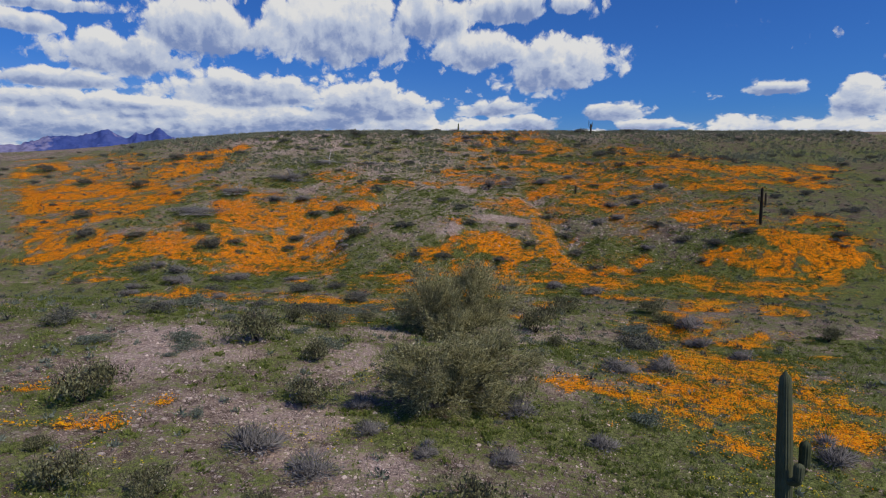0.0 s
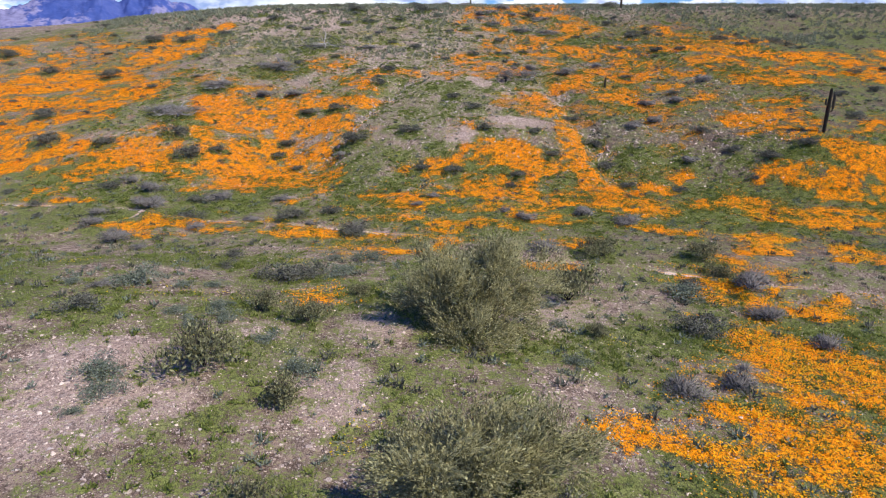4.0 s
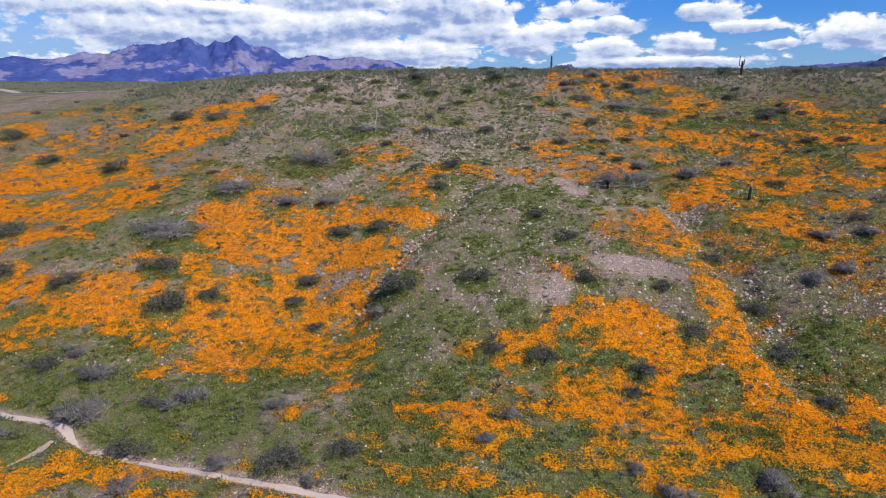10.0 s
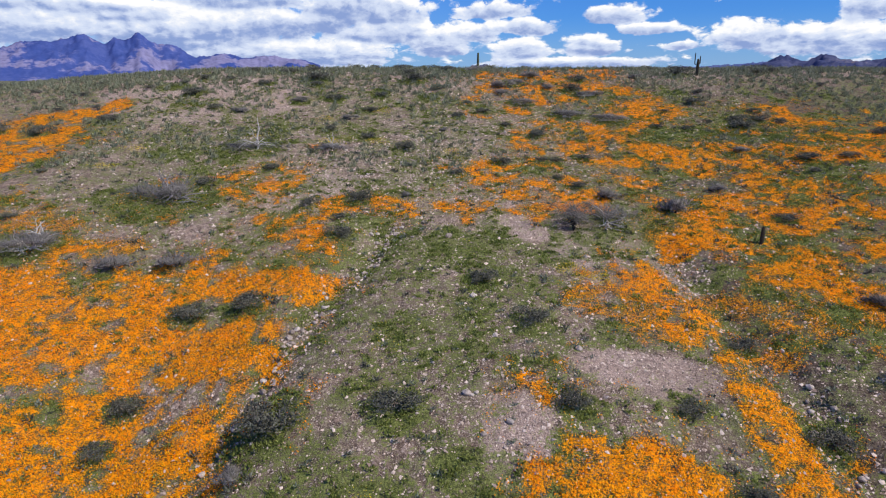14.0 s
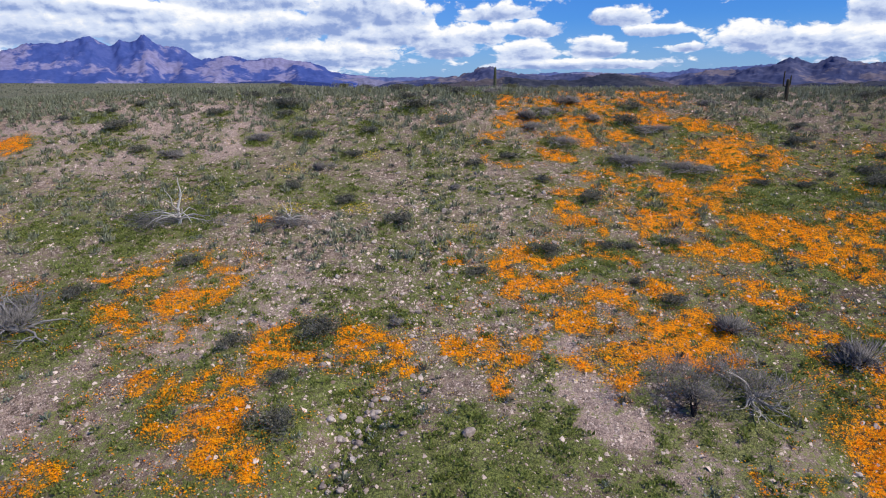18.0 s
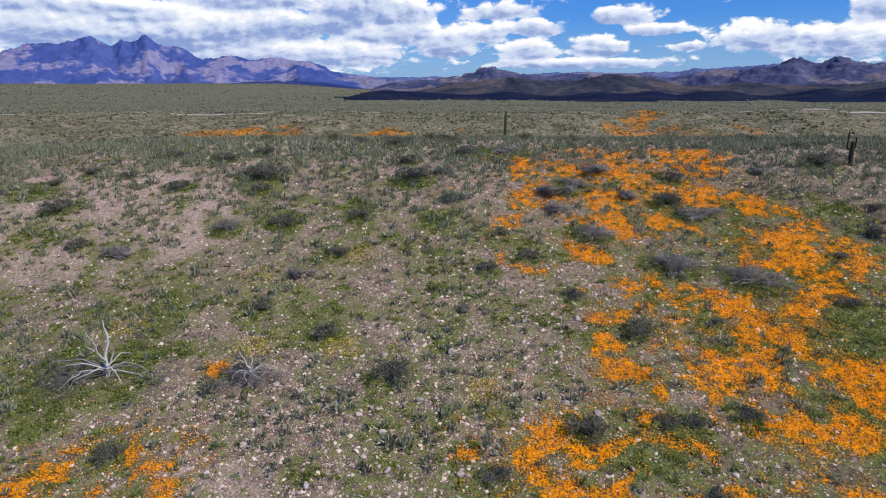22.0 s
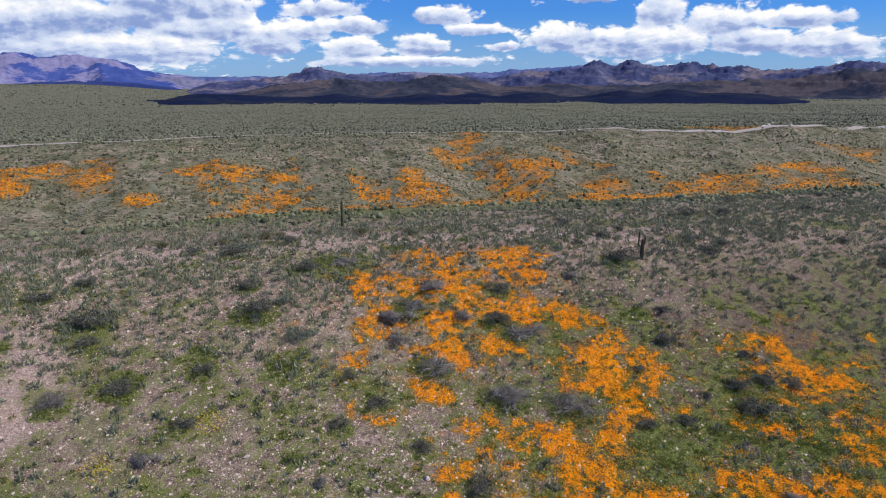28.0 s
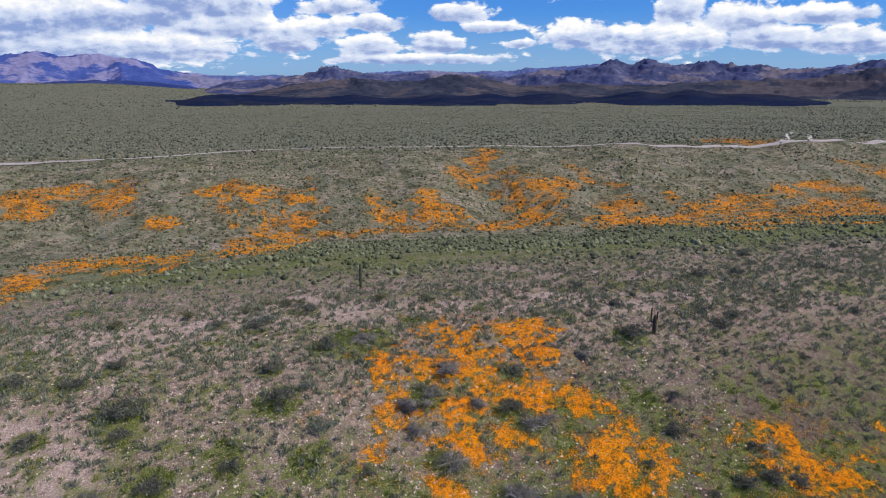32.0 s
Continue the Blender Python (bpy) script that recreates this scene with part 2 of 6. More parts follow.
M_SCRUB = surface("plain_scrub", (0.060, 0.066, 0.040), (0.270, 0.270, 0.175), 0.05, per="island", spread=0.8, bump=0)
M_FARBUSH = surface("dark_far_bush", (0.060, 0.068, 0.034), (0.270, 0.275, 0.150), 0.05, per="island", spread=0.7, bump=0)
M_SAGUARO = surface("saguaro_skin", (0.050, 0.060, 0.028), (0.135, 0.140, 0.075), 4)
M_DARKCACTUS = surface("scarred_cactus", (0.030, 0.026, 0.018), (0.105, 0.085, 0.055), 5)
M_TRAIL = surface("trail_sand", (0.50, 0.38, 0.32), (0.74, 0.60, 0.52), 0.7, fine=14)
M_ROAD = surface("road_gravel", (0.48, 0.41, 0.35), (0.68, 0.60, 0.52), 0.1, fine=2)


def ground_material():
    m = bpy.data.materials.new("desert_ground")
    m.use_nodes = True
    k = Nodes(m.node_tree)
    place = k.add("ShaderNodeTexCoord").outputs["Object"]

    def layer(name):
        return k.add("ShaderNodeAttribute", attribute_name=name).outputs["Fac"]

    poppy, green, bare, far = (layer(x) for x in ("poppy", "green", "bare", "far"))
    dusky = layer("dusky")

    def sway(v, gain):
        return k.math("MULTIPLY", k.math("SUBTRACT", v, 0.5), gain)

    def total(*terms):
        out = terms[0]
        for t in terms[1:]:
            out = k.math("ADD", out, t)
        return out

    broad, mid, fine, small, tiny = (k.noise(place, s, 5, 0.62) for s in (0.13, 0.6, 2.1, 8.0, 33.0))
    soil = k.mix(k.span(fine, 0.36, 0.64), (0.165, 0.110, 0.080), (0.385, 0.268, 0.205))
    soil = k.mix(k.span(total(bare, sway(small, 1.5), sway(mid, 1.2)), 0.35, 0.95, 0.0, 0.85), soil, (0.515, 0.368, 0.300))
    soil = k.mix(k.span(tiny, 0.50, 0.66, 0.0, 0.7), soil, (0.45, 0.345, 0.265))
    soil = k.mix(k.span(tiny, 0.46, 0.34, 0.0, 0.6), soil, (0.060, 0.046, 0.038))
    # gravel: scattered pale and dark stones of two sizes
    here_stone = None
    for size, rare in ((13.0, 0.42), (6.5, 0.58), (3.4, 0.84)):
        pebble = k.add("ShaderNodeTexVoronoi")
        k.link(place, pebble.inputs["Vector"])
        pebble.inputs["Scale"].default_value = size
        tone = k.add("ShaderNodeSeparateColor")
        k.link(pebble.outputs["Color"], tone.inputs[0])
        stone = k.math("MULTIPLY", k.span(pebble.outputs["Distance"], 0.44, 0.30), k.span(total(tone.outputs[0], sway(mid, 0.6)), rare, rare + 0.05))
        soil = k.mix(stone, soil, k.mix(tone.outputs[1], (0.275, 0.185, 0.142), (0.82, 0.650, 0.54)))
        here_stone = stone if here_stone is None else k.math("MAXIMUM", here_stone, stone)
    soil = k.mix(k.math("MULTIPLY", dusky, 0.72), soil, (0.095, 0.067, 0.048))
    # dry annuals and green herbs
    litter = k.span(total(sway(mid, 2.4), sway(fine, 1.8), sway(small, 1.2), sway(tiny, 1.2), k.math("MULTIPLY", bare, -0.5)), -0.26, 0.30, 0.0, 0.70)
    cover = k.mix(litter, soil, k.mix(k.span(tiny, 0.35, 0.65), (0.082, 0.096, 0.028), (0.235, 0.245, 0.098)))
    greens = k.span(total(k.math("MULTIPLY", green, 1.15), sway(broad, 0.6), sway(mid, 1.2), sway(fine, 2.4), sway(small, 2.2), sway(tiny, 1.0)), 0.26, 0.66, 0.0, 0.85)
    cover = k.mix(greens, cover, k.mix(k.span(total(tiny, sway(small, 0.8)), 0.35, 0.65), (0.066, 0.090, 0.016), (0.200, 0.225, 0.056)))
    # the undergrowth of the poppy fields: leaves and low blooms between the flowers
    leafy = k.math("MULTIPLY", k.span(total(poppy, sway(small, 2.2)), 0.25, 0.7), 0.6)
    cover = k.mix(leafy, cover, k.mix(tiny, (0.035, 0.055, 0.010), (0.15, 0.15, 0.035)))
    bloom = k.span(total(k.math("MULTIPLY", poppy, 1.10), sway(small, 1.8), sway(tiny, 2.6), sway(fine, 1.4)), 0.84, 1.12)
    cover = k.mix(k.math("MULTIPLY", bloom, 0.9), cover, k.mix(tiny, (0.85, 0.19, 0.001), (1.0, 0.42, 0.003)))
    # far away the scrub shows as pale and dark dots on pinkish soil
    earth = k.mix(k.span(total(broad, sway(mid, 0.7)), 0.40, 0.66), (0.165, 0.158, 0.078), (0.470, 0.362, 0.268))
    earth = k.mix(k.span(total(k.math("MULTIPLY", green, 0.9), sway(broad, 1.6), sway(mid, 0.8)), 0.30, 0.70, 0.0, 0.8), earth, (0.165, 0.188, 0.068))
    cover = k.mix(k.math("MULTIPLY", far, k.math("SUBTRACT", 0.72, k.math("MULTIPLY", poppy, 0.72), clamp=True)), cover, earth)
    plain = layer("plain")
    cover = k.mix(k.math("MULTIPLY", plain, k.span(mid, 0.35, 0.65, 0.45, 0.85)), cover, (0.170, 0.172, 0.098))
    for size, weight in ((0.95, 0.75), (0.42, 0.7), (0.15, 0.5)):
        dots = k.add("ShaderNodeTexVoronoi")
        k.link(place, dots.inputs["Vector"])
        dots.inputs["Scale"].default_value = size
        tone = k.add("ShaderNodeSeparateColor")
        k.link(dots.outputs["Color"], tone.inputs[0])
        speck = k.math("MULTIPLY", k.span(total(dots.outputs["Distance"], sway(fine, 0.7), sway(mid, 0.5)), 0.50, 0.30), far)
        cover = k.mix(k.math("MULTIPLY", speck, weight), cover, k.mix(k.span(tone.outputs[0], 0.45, 0.75), (0.050, 0.056, 0.030), (0.235, 0.235, 0.160)))
    clods = k.span(total(sway(small, 1.0), sway(fine, 0.7), sway(tiny, 0.8)), -0.22, 0.22, 0.62, 1.32)
    mottle = k.add("ShaderNodeVectorMath", operation="SCALE")
    k.link(cover, mottle.inputs[0])
    k.link(clods, mottle.inputs["Scale"])
    b = k.add("ShaderNodeBsdfPrincipled")
    k.link(mottle.outputs[0], b.inputs["Base Color"])
    b.inputs["Roughness"].default_value = 0.95
    b.inputs["Specular IOR Level"].default_value = 0.1
    h = k.add("ShaderNodeBump")
    h.inputs["Strength"].default_value, h.inputs["Distance"].default_value = 0.9, 0.09
    k.link(k.math("ADD", fine, k.math("ADD", k.math("MULTIPLY", tiny, 0.5), k.math("MULTIPLY", here_stone, 0.5))), h.inputs["Height"])
    k.link(h.outputs[0], b.inputs["Normal"])
    k.link(b.outputs[0], k.add("ShaderNodeOutputMaterial").inputs[0])
    return m


M_GROUND = ground_material()


# ---- the lie of the land ----
def lattice(ix, iy, seed):
    n = (ix.astype(np.int64) * 374761393 + iy.astype(np.int64) * 668265263 + seed * 1442695041) & 0x7FFFFFFF
    n = ((n ^ (n >> 13)) * 1274126177) & 0x7FFFFFFF
    return ((n ^ (n >> 16)) & 0xFFFF) / 65535.0


def ripple(x, y, size, seed=0):
    """Smooth value noise from -1 to 1, with bumps about size metres across."""
    u, v = np.asarray(x, float) / size, np.asarray(y, float) / size
    iu, iv = np.floor(u), np.floor(v)
    fu, fv = u - iu, v - iv
    fu, fv = fu * fu * (3 - 2 * fu), fv * fv * (3 - 2 * fv)
    a, b = lattice(iu, iv, seed), lattice(iu + 1, iv, seed)
    c, d = lattice(iu, iv + 1, seed), lattice(iu + 1, iv + 1, seed)
    return 2 * ((a * (1 - fu) + b * fu) * (1 - fv) + (c * (1 - fu) + d * fu) * fv) - 1


def rough(x, y, size, seed=0, octaves=4):
    total, weight = 0.0, 1.0
    for k in range(octaves):
        total = total + weight * ripple(x, y, size / 2**k, seed + 17 * k)
        weight *= 0.5
    return total / 1.9


def ramp(a, b, v):
    k = np.clip((np.asarray(v, float) - a) / (b - a), 0, 1)
    return k * k * (3 - 2 * k)


def curve(knots, v):
    """A smooth curve through (place, height) knots."""
    kx, ky = np.array(knots, float).T
    slope = np.gradient(ky, kx)
    v = np.clip(np.asarray(v, float), kx[0], kx[-1])
    i = np.clip(np.searchsorted(kx, v) - 1, 0, len(kx) - 2)
    w = kx[i + 1] - kx[i]
    s = (v - kx[i]) / w
    return ((2 * s**3 - 3 * s**2 + 1) * ky[i] + (s**3 - 2 * s**2 + s) * w * slope[i]
            + (3 * s**2 - 2 * s**3) * ky[i + 1] + (s**3 - s**2) * w * slope[i + 1])


def mound(x, y, cx, cy, wx, wy, turn=0.0):
    c, s = math.cos(radians(turn)), math.sin(radians(turn))
    u, v = (x - cx) * c + (y - cy) * s, (y - cy) * c - (x - cx) * s
    return np.exp(-(u / wx) ** 2 - (v / wy) ** 2)


def trench(x, y, ends, width):
    """1 along a straight gully between two ends, falling off to its sides."""
    (ax, ay), (bx, by) = ends
    dx, dy = bx - ax, by - ay
    k = np.clip(((x - ax) * dx + (y - ay) * dy) / (dx * dx + dy * dy), 0, 1)
    off = np.hypot(x - ax - k * dx, y - ay - k * dy)
    return np.exp(-(off / width) ** 2)


PROFILE = [(-600, 9), (-200, 7), (-90, 4.6), (-60, 4.0), (-48, 3.5), (-36, 3.5), (-27, 2.3), (-18, 0.9), (-10, 0.2), (-2, 0.8),
           (4, 1.5), (8, 3.1), (13, 5.1), (20, 7.0), (30, 9.3), (40, 11.5), (50, 14.1), (60, 16.5), (68, 19.0), (75, 21.1),
           (82, 22.3), (92, 22.7), (102, 22.2), (115, 20.4), (150, 12.5), (185, 5), (212, 0.2), (226, 0.6), (250, 6.5),
           (280, 11.5), (310, 14.3), (400, 11), (500, 6), (700, 0), (1000, -4), (1500, -10), (5000, -14)]
GULLIES = [((-3.5, 33.0), (-11.5, 12.0)), ((16.5, 30.0), (19.5, 6.0))]


TRAIL = [(-60, -1.0), (-34.1, -2.8), (-26.8, -3.4), (-24.5, -4.6), (-22.5, -5.6), (-18, -6.1), (-12, -6.8), (-8.3, -7.4), (-4.8, -8.2), (-2.8, -8.9),
         (1.3, -11.3), (4.4, -14.3), (8.5, -16.4), (13.8, -18.0), (19, -18.8), (24.4, -21.1), (45, -26)]


SIDE_TRAIL = [(-23.6, -5.1), (-25.3, -6.2), (-26.9, -8.6), (-31, -11), (-50, -14)]


def along(points, x, y):
    """The distance from a line of points."""
    best = np.full(np.shape(x), 1e9)
    for (ax, ay), (bx, by) in zip(points, points[1:]):
        dx, dy = bx - ax, by - ay
        k = np.clip(((x - ax) * dx + (y - ay) * dy) / (dx * dx + dy * dy), 0, 1)
        best = np.minimum(best, np.hypot(x - ax - k * dx, y - ay - k * dy))
    return best


def height(x, y):
    x, y = np.asarray(x, float), np.asarray(y, float)
    face = ramp(-12, 4, y) * (1 - ramp(40, 62, y))
    shift = 8 * ramp(24, 44, x) - 3 * ramp(-30, -55, x) - 7 * np.exp(-((x + 16) / 7) ** 2) * (1 - ramp(18, 36, y))
    z = curve(PROFILE, y + face * shift)
    near = 1 - ramp(-30, -12, y)
    z = z - near * np.clip(0.11 * x, -1.6, 2.2)
    for ends in GULLIES:
        z = z - 0.8 * trench(x, y, ends, 1.6)
    # the trail is worn in, carved a little by water, below a broken bank on its south side
    # cut depths and banks are sized to hide both paths from the low camera
    z = z - 0.40 * np.exp(-(along(TRAIL, x, y) / 0.62) ** 2)
    z = z - 0.35 * np.exp(-(along(SIDE_TRAIL, x, y) / 0.7) ** 2) + 0.40 * np.exp(-(along(SIDE_TRAIL, x - 0.2, y + 1.4) / 0.8) ** 2)
    z = z + (0.30 + 0.30 * ripple(x, y, 4.5, 14)) * np.exp(-(along(TRAIL, x + 0.35, y + 1.15) / 0.65) ** 2)
    z = z + 0.9 * mound(x, y, 6, 14, 7, 8) - 1.0 * mound(x, y, -25, 17, 9, 9)
    # far slope: spurs and small side valleys; the plain behind it
    z = z - 5.0 * ramp(-26, -110, x) * ramp(46, 78, y) * (1 - ramp(115, 150, y))
    spur = ramp(205, 235, y) * (1 - ramp(295, 330, y))
    z = z + spur * (2.0 + 2.6 * ripple(x, y * 0.3, 24, 5) + 1.2 * ripple(x, y, 11, 6))
    back = ramp(105, 130, y) * (1 - ramp(190, 215, y))
    z = z + back * (1.4 * ripple(x, y * 0.5, 40, 8) - 9 * ramp(-18, -70, x) * ramp(110, 140, y) * (1 - ramp(150, 200, y)))
    z = z + ramp(330, 600, y) * 2.5 * rough(x, y, 160, 11) + ramp(120, 500, np.abs(x)) * 4 * rough(x, y, 220, 12)
    z = z + 42 * ramp(900, 3600, np.hypot(x, y)) * (1 - ramp(-1000, -200, x)) * ramp(300, 900, y)
    return z + 0.22 * rough(x, y, 6.0, 3) + 0.05 * ripple(x, y, 0.9, 4)


# poppy fields, as x, y and half widths, from the near bench to the far slope
FOREGROUND = [
    (14.7, -45.4, 1.9, 0.8), (18.4, -42.1, 2.6, 2.4), (12.4, -41.8, 1.2, 1.6), (15.3, -41.2, 3.3, 4.0), (9.9, -40.3, 1.7, 1.4), (22.1, -40.1, 1.3, 1.6),
    (19.8, -33.7, 2.7, 4.8), (27.1, -30.6, 0.8, 1.1), (-3.3, -29.6, 1.1, 1.5), (24.7, -24.4, 2.7, 1.4), (22.0, -22.3, 3.2, 2.3), (22.2, -19.9, 3.0, 1.8),
    (10.1, -19.0, 1.6, 0.9),
]
WASH = [
    (23.3, -16.1, 1.9, 0.9), (31.8, -15.9, 2.1, 0.9), (26.4, -14.1, 2.7, 1.2), (32.9, -14.1, 1.1, 1.5), (-0.8, -12.7, 3.8, 3.2), (12.1, -12.1, 1.7, 0.9),
    (27.8, -10.9, 2.2, 1.4), (-1.9, -10.5, 1.4, 1.7), (-22.7, -10.4, 1.8, 0.8), (-18.1, -10.0, 1.8, 0.6), (-9.7, -9.5, 3.3, 1.3), (-25.3, -9.3, 2.3, 0.9),
    (21.3, -9.1, 2.0, 1.1), (-16.8, -9.0, 1.9, 0.7), (19.7, -8.1, 1.8, 0.9), (-24.7, -8.1, 2.2, 0.6), (8.3, -8.1, 1.9, 0.6), (37.5, -7.9, 3.1, 1.4),
    (2.8, -7.8, 1.4, 1.6), (6.0, -7.5, 1.8, 1.0), (-19.4, -7.2, 3.1, 1.6), (13.0, -7.1, 1.4, 0.6), (-10.0, -6.6, 3.2, 0.5), (33.6, -5.9, 3.8, 1.3),
]
WASH_B = [
    (-2.6, -5.5, 2.4, 1.4), (10.9, -5.3, 3.2, 1.0), (-3.9, -4.7, 3.4, 0.7), (-0.2, -4.2, 1.1, 1.7), (4.9, -4.2, 2.6, 0.7), (31.7, -4.1, 2.0, 0.8),
    (17.7, -3.9, 1.1, 0.8), (20.6, -3.8, 3.3, 1.4), (-6.9, -3.5, 1.3, 1.0), (8.4, -3.0, 4.0, 0.9), (-34.6, -2.9, 2.2, 0.9), (43.2, -2.6, 2.0, 2.2),
    (12.6, -2.5, 1.8, 0.6), (8.9, -2.2, 4.0, 0.8), (-35.7, -2.0, 3.4, 0.6), (-0.0, -1.9, 2.7, 1.1), (22.2, -1.7, 2.2, 1.4), (27.6, -1.7, 4.1, 1.7),
    (16.5, -0.7, 3.5, 1.8), (-12.7, -0.7, 0.9, 0.9), (41.1, -0.5, 3.8, 1.6), (-2.9, -0.0, 2.8, 1.3), (-37.5, 1.2, 2.2, 1.7), (8.9, 1.2, 2.8, 2.8),
]
WASH_C = [
    (21.5, 1.4, 3.0, 2.3), (18.4, 1.7, 1.7, 2.3), (3.7, 2.2, 2.0, 1.5), (47.8, 2.4, 3.8, 2.6), (36.5, 2.7, 3.2, 1.0), (-5.1, 2.9, 0.7, 0.9),
    (44.6, 3.6, 4.0, 2.8), (17.7, 4.1, 1.4, 2.3), (-18.5, 4.2, 1.6, 0.9), (7.9, 4.4, 3.9, 1.8), (1.1, 5.1, 1.1, 1.0), (26.8, 5.3, 1.5, 0.9),
    (-36.2, 5.4, 2.4, 0.8), (3.4, 5.7, 2.7, 1.9), (-10.3, 5.7, 1.2, 3.7), (-19.2, 5.8, 2.3, 1.7), (-1.8, 5.8, 1.0, 0.8), (16.5, 6.0, 1.7, 1.0),
    (0.0, 6.2, 1.7, 0.8), (23.4, 6.3, 2.8, 0.8), (12.3, 6.3, 3.0, 1.3), (20.3, 6.6, 1.0, 0.6), (8.7, 6.7, 3.4, 1.6), (-15.3, 6.8, 2.9, 1.9),
]
WASH_D = [
    (-28.1, 7.1, 3.3, 0.8), (-44.9, 7.2, 2.8, 1.3), (5.5, 7.3, 3.0, 2.7), (15.4, 7.4, 2.1, 1.8), (2.2, 7.5, 1.4, 1.0),
]
FOOT = [
    (-37.1, 8.2, 4.9, 2.3), (9.1, 8.3, 4.1, 2.5), (-23.8, 8.4, 3.3, 0.9), (-40.0, 8.8, 4.4, 2.7), (-31.0, 9.4, 6.2, 2.2), (-20.4, 9.5, 2.6, 1.7),
    (-13.3, 9.7, 2.7, 3.3), (-35.3, 9.8, 5.6, 2.6), (26.3, 9.9, 1.2, 1.3), (5.3, 10.0, 1.5, 1.2), (20.4, 10.8, 1.5, 1.2), (-29.3, 10.8, 4.5, 2.7),
    (-21.7, 11.9, 5.7, 2.3), (-18.0, 12.0, 2.4, 2.3), (41.5, 12.8, 2.3, 2.6), (16.2, 12.8, 1.0, 1.6), (-16.4, 13.2, 3.9, 2.0), (-19.0, 13.3, 4.6, 1.8),
    (5.1, 13.3, 1.2, 0.6), (-27.7, 13.3, 6.6, 3.7), (16.7, 13.8, 1.3, 4.2),
]
FOOT_UPPER = [
    (5.8, 14.2, 1.5, 1.5), (-47.6, 14.2, 3.8, 3.3), (37.2, 14.8, 3.7, 3.1), (-13.3, 15.9, 1.7, 2.3), (-47.5, 16.0, 3.5, 3.7), (-24.5, 16.1, 4.8, 4.6),
    (-15.3, 17.0, 3.7, 4.2), (-12.9, 18.8, 3.1, 5.5), (-45.3, 18.8, 4.9, 5.9), (-22.8, 18.9, 6.4, 4.2), (14.8, 19.4, 1.4, 1.7), (-27.3, 19.7, 2.8, 2.8),
]
FACE_LOW = [
    (-17.4, 20.2, 3.4, 2.4), (14.3, 21.4, 1.8, 4.3), (-12.3, 21.7, 2.0, 2.3), (-20.8, 22.0, 3.0, 1.9), (-14.6, 22.3, 4.2, 6.8), (27.4, 22.7, 3.0, 1.5),
    (34.4, 22.8, 2.0, 1.7), (-16.9, 22.9, 4.1, 5.3), (-22.9, 23.0, 5.1, 4.2), (12.9, 23.5, 1.0, 2.0), (28.9, 23.6, 2.7, 2.1), (-11.7, 23.8, 2.1, 5.0),
    (13.6, 24.2, 1.0, 3.2), (-27.6, 24.9, 3.9, 4.5), (25.6, 25.4, 3.7, 2.4), (-9.5, 25.5, 2.1, 1.8),
]
FACE = [
    (-9.9, 27.6, 2.9, 4.5), (32.7, 27.7, 1.6, 1.4), (12.3, 28.0, 1.4, 1.6), (44.1, 28.2, 4.3, 2.8), (-56.1, 28.5, 3.4, 3.8), (27.5, 28.7, 4.8, 2.4),
    (-43.3, 30.1, 5.9, 8.3), (-10.9, 30.6, 2.3, 3.6), (-49.4, 30.8, 4.6, 9.2), (50.8, 31.1, 4.5, 2.5), (19.2, 32.3, 3.9, 3.4), (31.7, 33.1, 6.1, 3.2),
    (-13.3, 34.0, 1.6, 0.6), (8.7, 34.4, 1.6, 0.8), (3.0, 34.5, 0.8, 0.6), (35.8, 34.6, 4.3, 2.6), (-10.1, 34.6, 2.0, 0.9), (40.3, 34.8, 5.2, 2.4),
    (26.0, 35.2, 4.4, 3.2),
]
FACE_HIGH = [
    (-3.4, 36.1, 1.8, 1.1), (40.6, 36.4, 2.4, 2.9), (8.7, 36.4, 2.2, 1.6), (60.1, 36.7, 3.8, 2.6), (3.7, 36.7, 1.0, 1.4), (0.9, 36.8, 0.9, 0.7),
    (-5.6, 36.8, 1.8, 1.2), (-59.6, 37.1, 7.5, 5.5), (-8.3, 37.2, 0.9, 1.3), (36.0, 37.3, 3.9, 2.1), (11.3, 37.6, 3.3, 2.8), (2.7, 37.7, 0.7, 1.3),
    (19.2, 38.6, 2.5, 2.1), (-13.6, 39.0, 1.7, 1.8), (10.1, 39.1, 1.7, 2.0), (30.3, 40.6, 2.9, 1.9), (-17.3, 40.7, 1.7, 1.8), (-16.3, 41.2, 2.9, 2.7),
    (18.7, 41.4, 2.0, 1.1), (9.3, 42.1, 3.5, 3.0), (7.4, 42.3, 4.2, 4.6), (-15.7, 42.9, 2.7, 2.8), (-19.6, 43.0, 1.0, 1.1), (21.1, 43.0, 0.8, 1.6),
]
FACE_HIGH_B = [
    (19.9, 44.4, 0.9, 0.7), (14.7, 44.7, 4.2, 3.1), (10.3, 45.0, 1.6, 1.6), (1.0, 45.2, 0.5, 0.5), (38.7, 45.3, 3.7, 2.3), (29.1, 46.6, 5.8, 3.4),
    (25.8, 46.9, 1.8, 0.9), (22.7, 47.6, 2.0, 1.2), (25.2, 47.9, 3.8, 2.5), (19.2, 48.1, 4.5, 3.6), (28.4, 48.7, 4.3, 3.3), (13.6, 48.8, 0.5, 0.7),
    (-61.2, 49.3, 3.1, 5.9), (-74.1, 49.6, 5.5, 6.1),
]
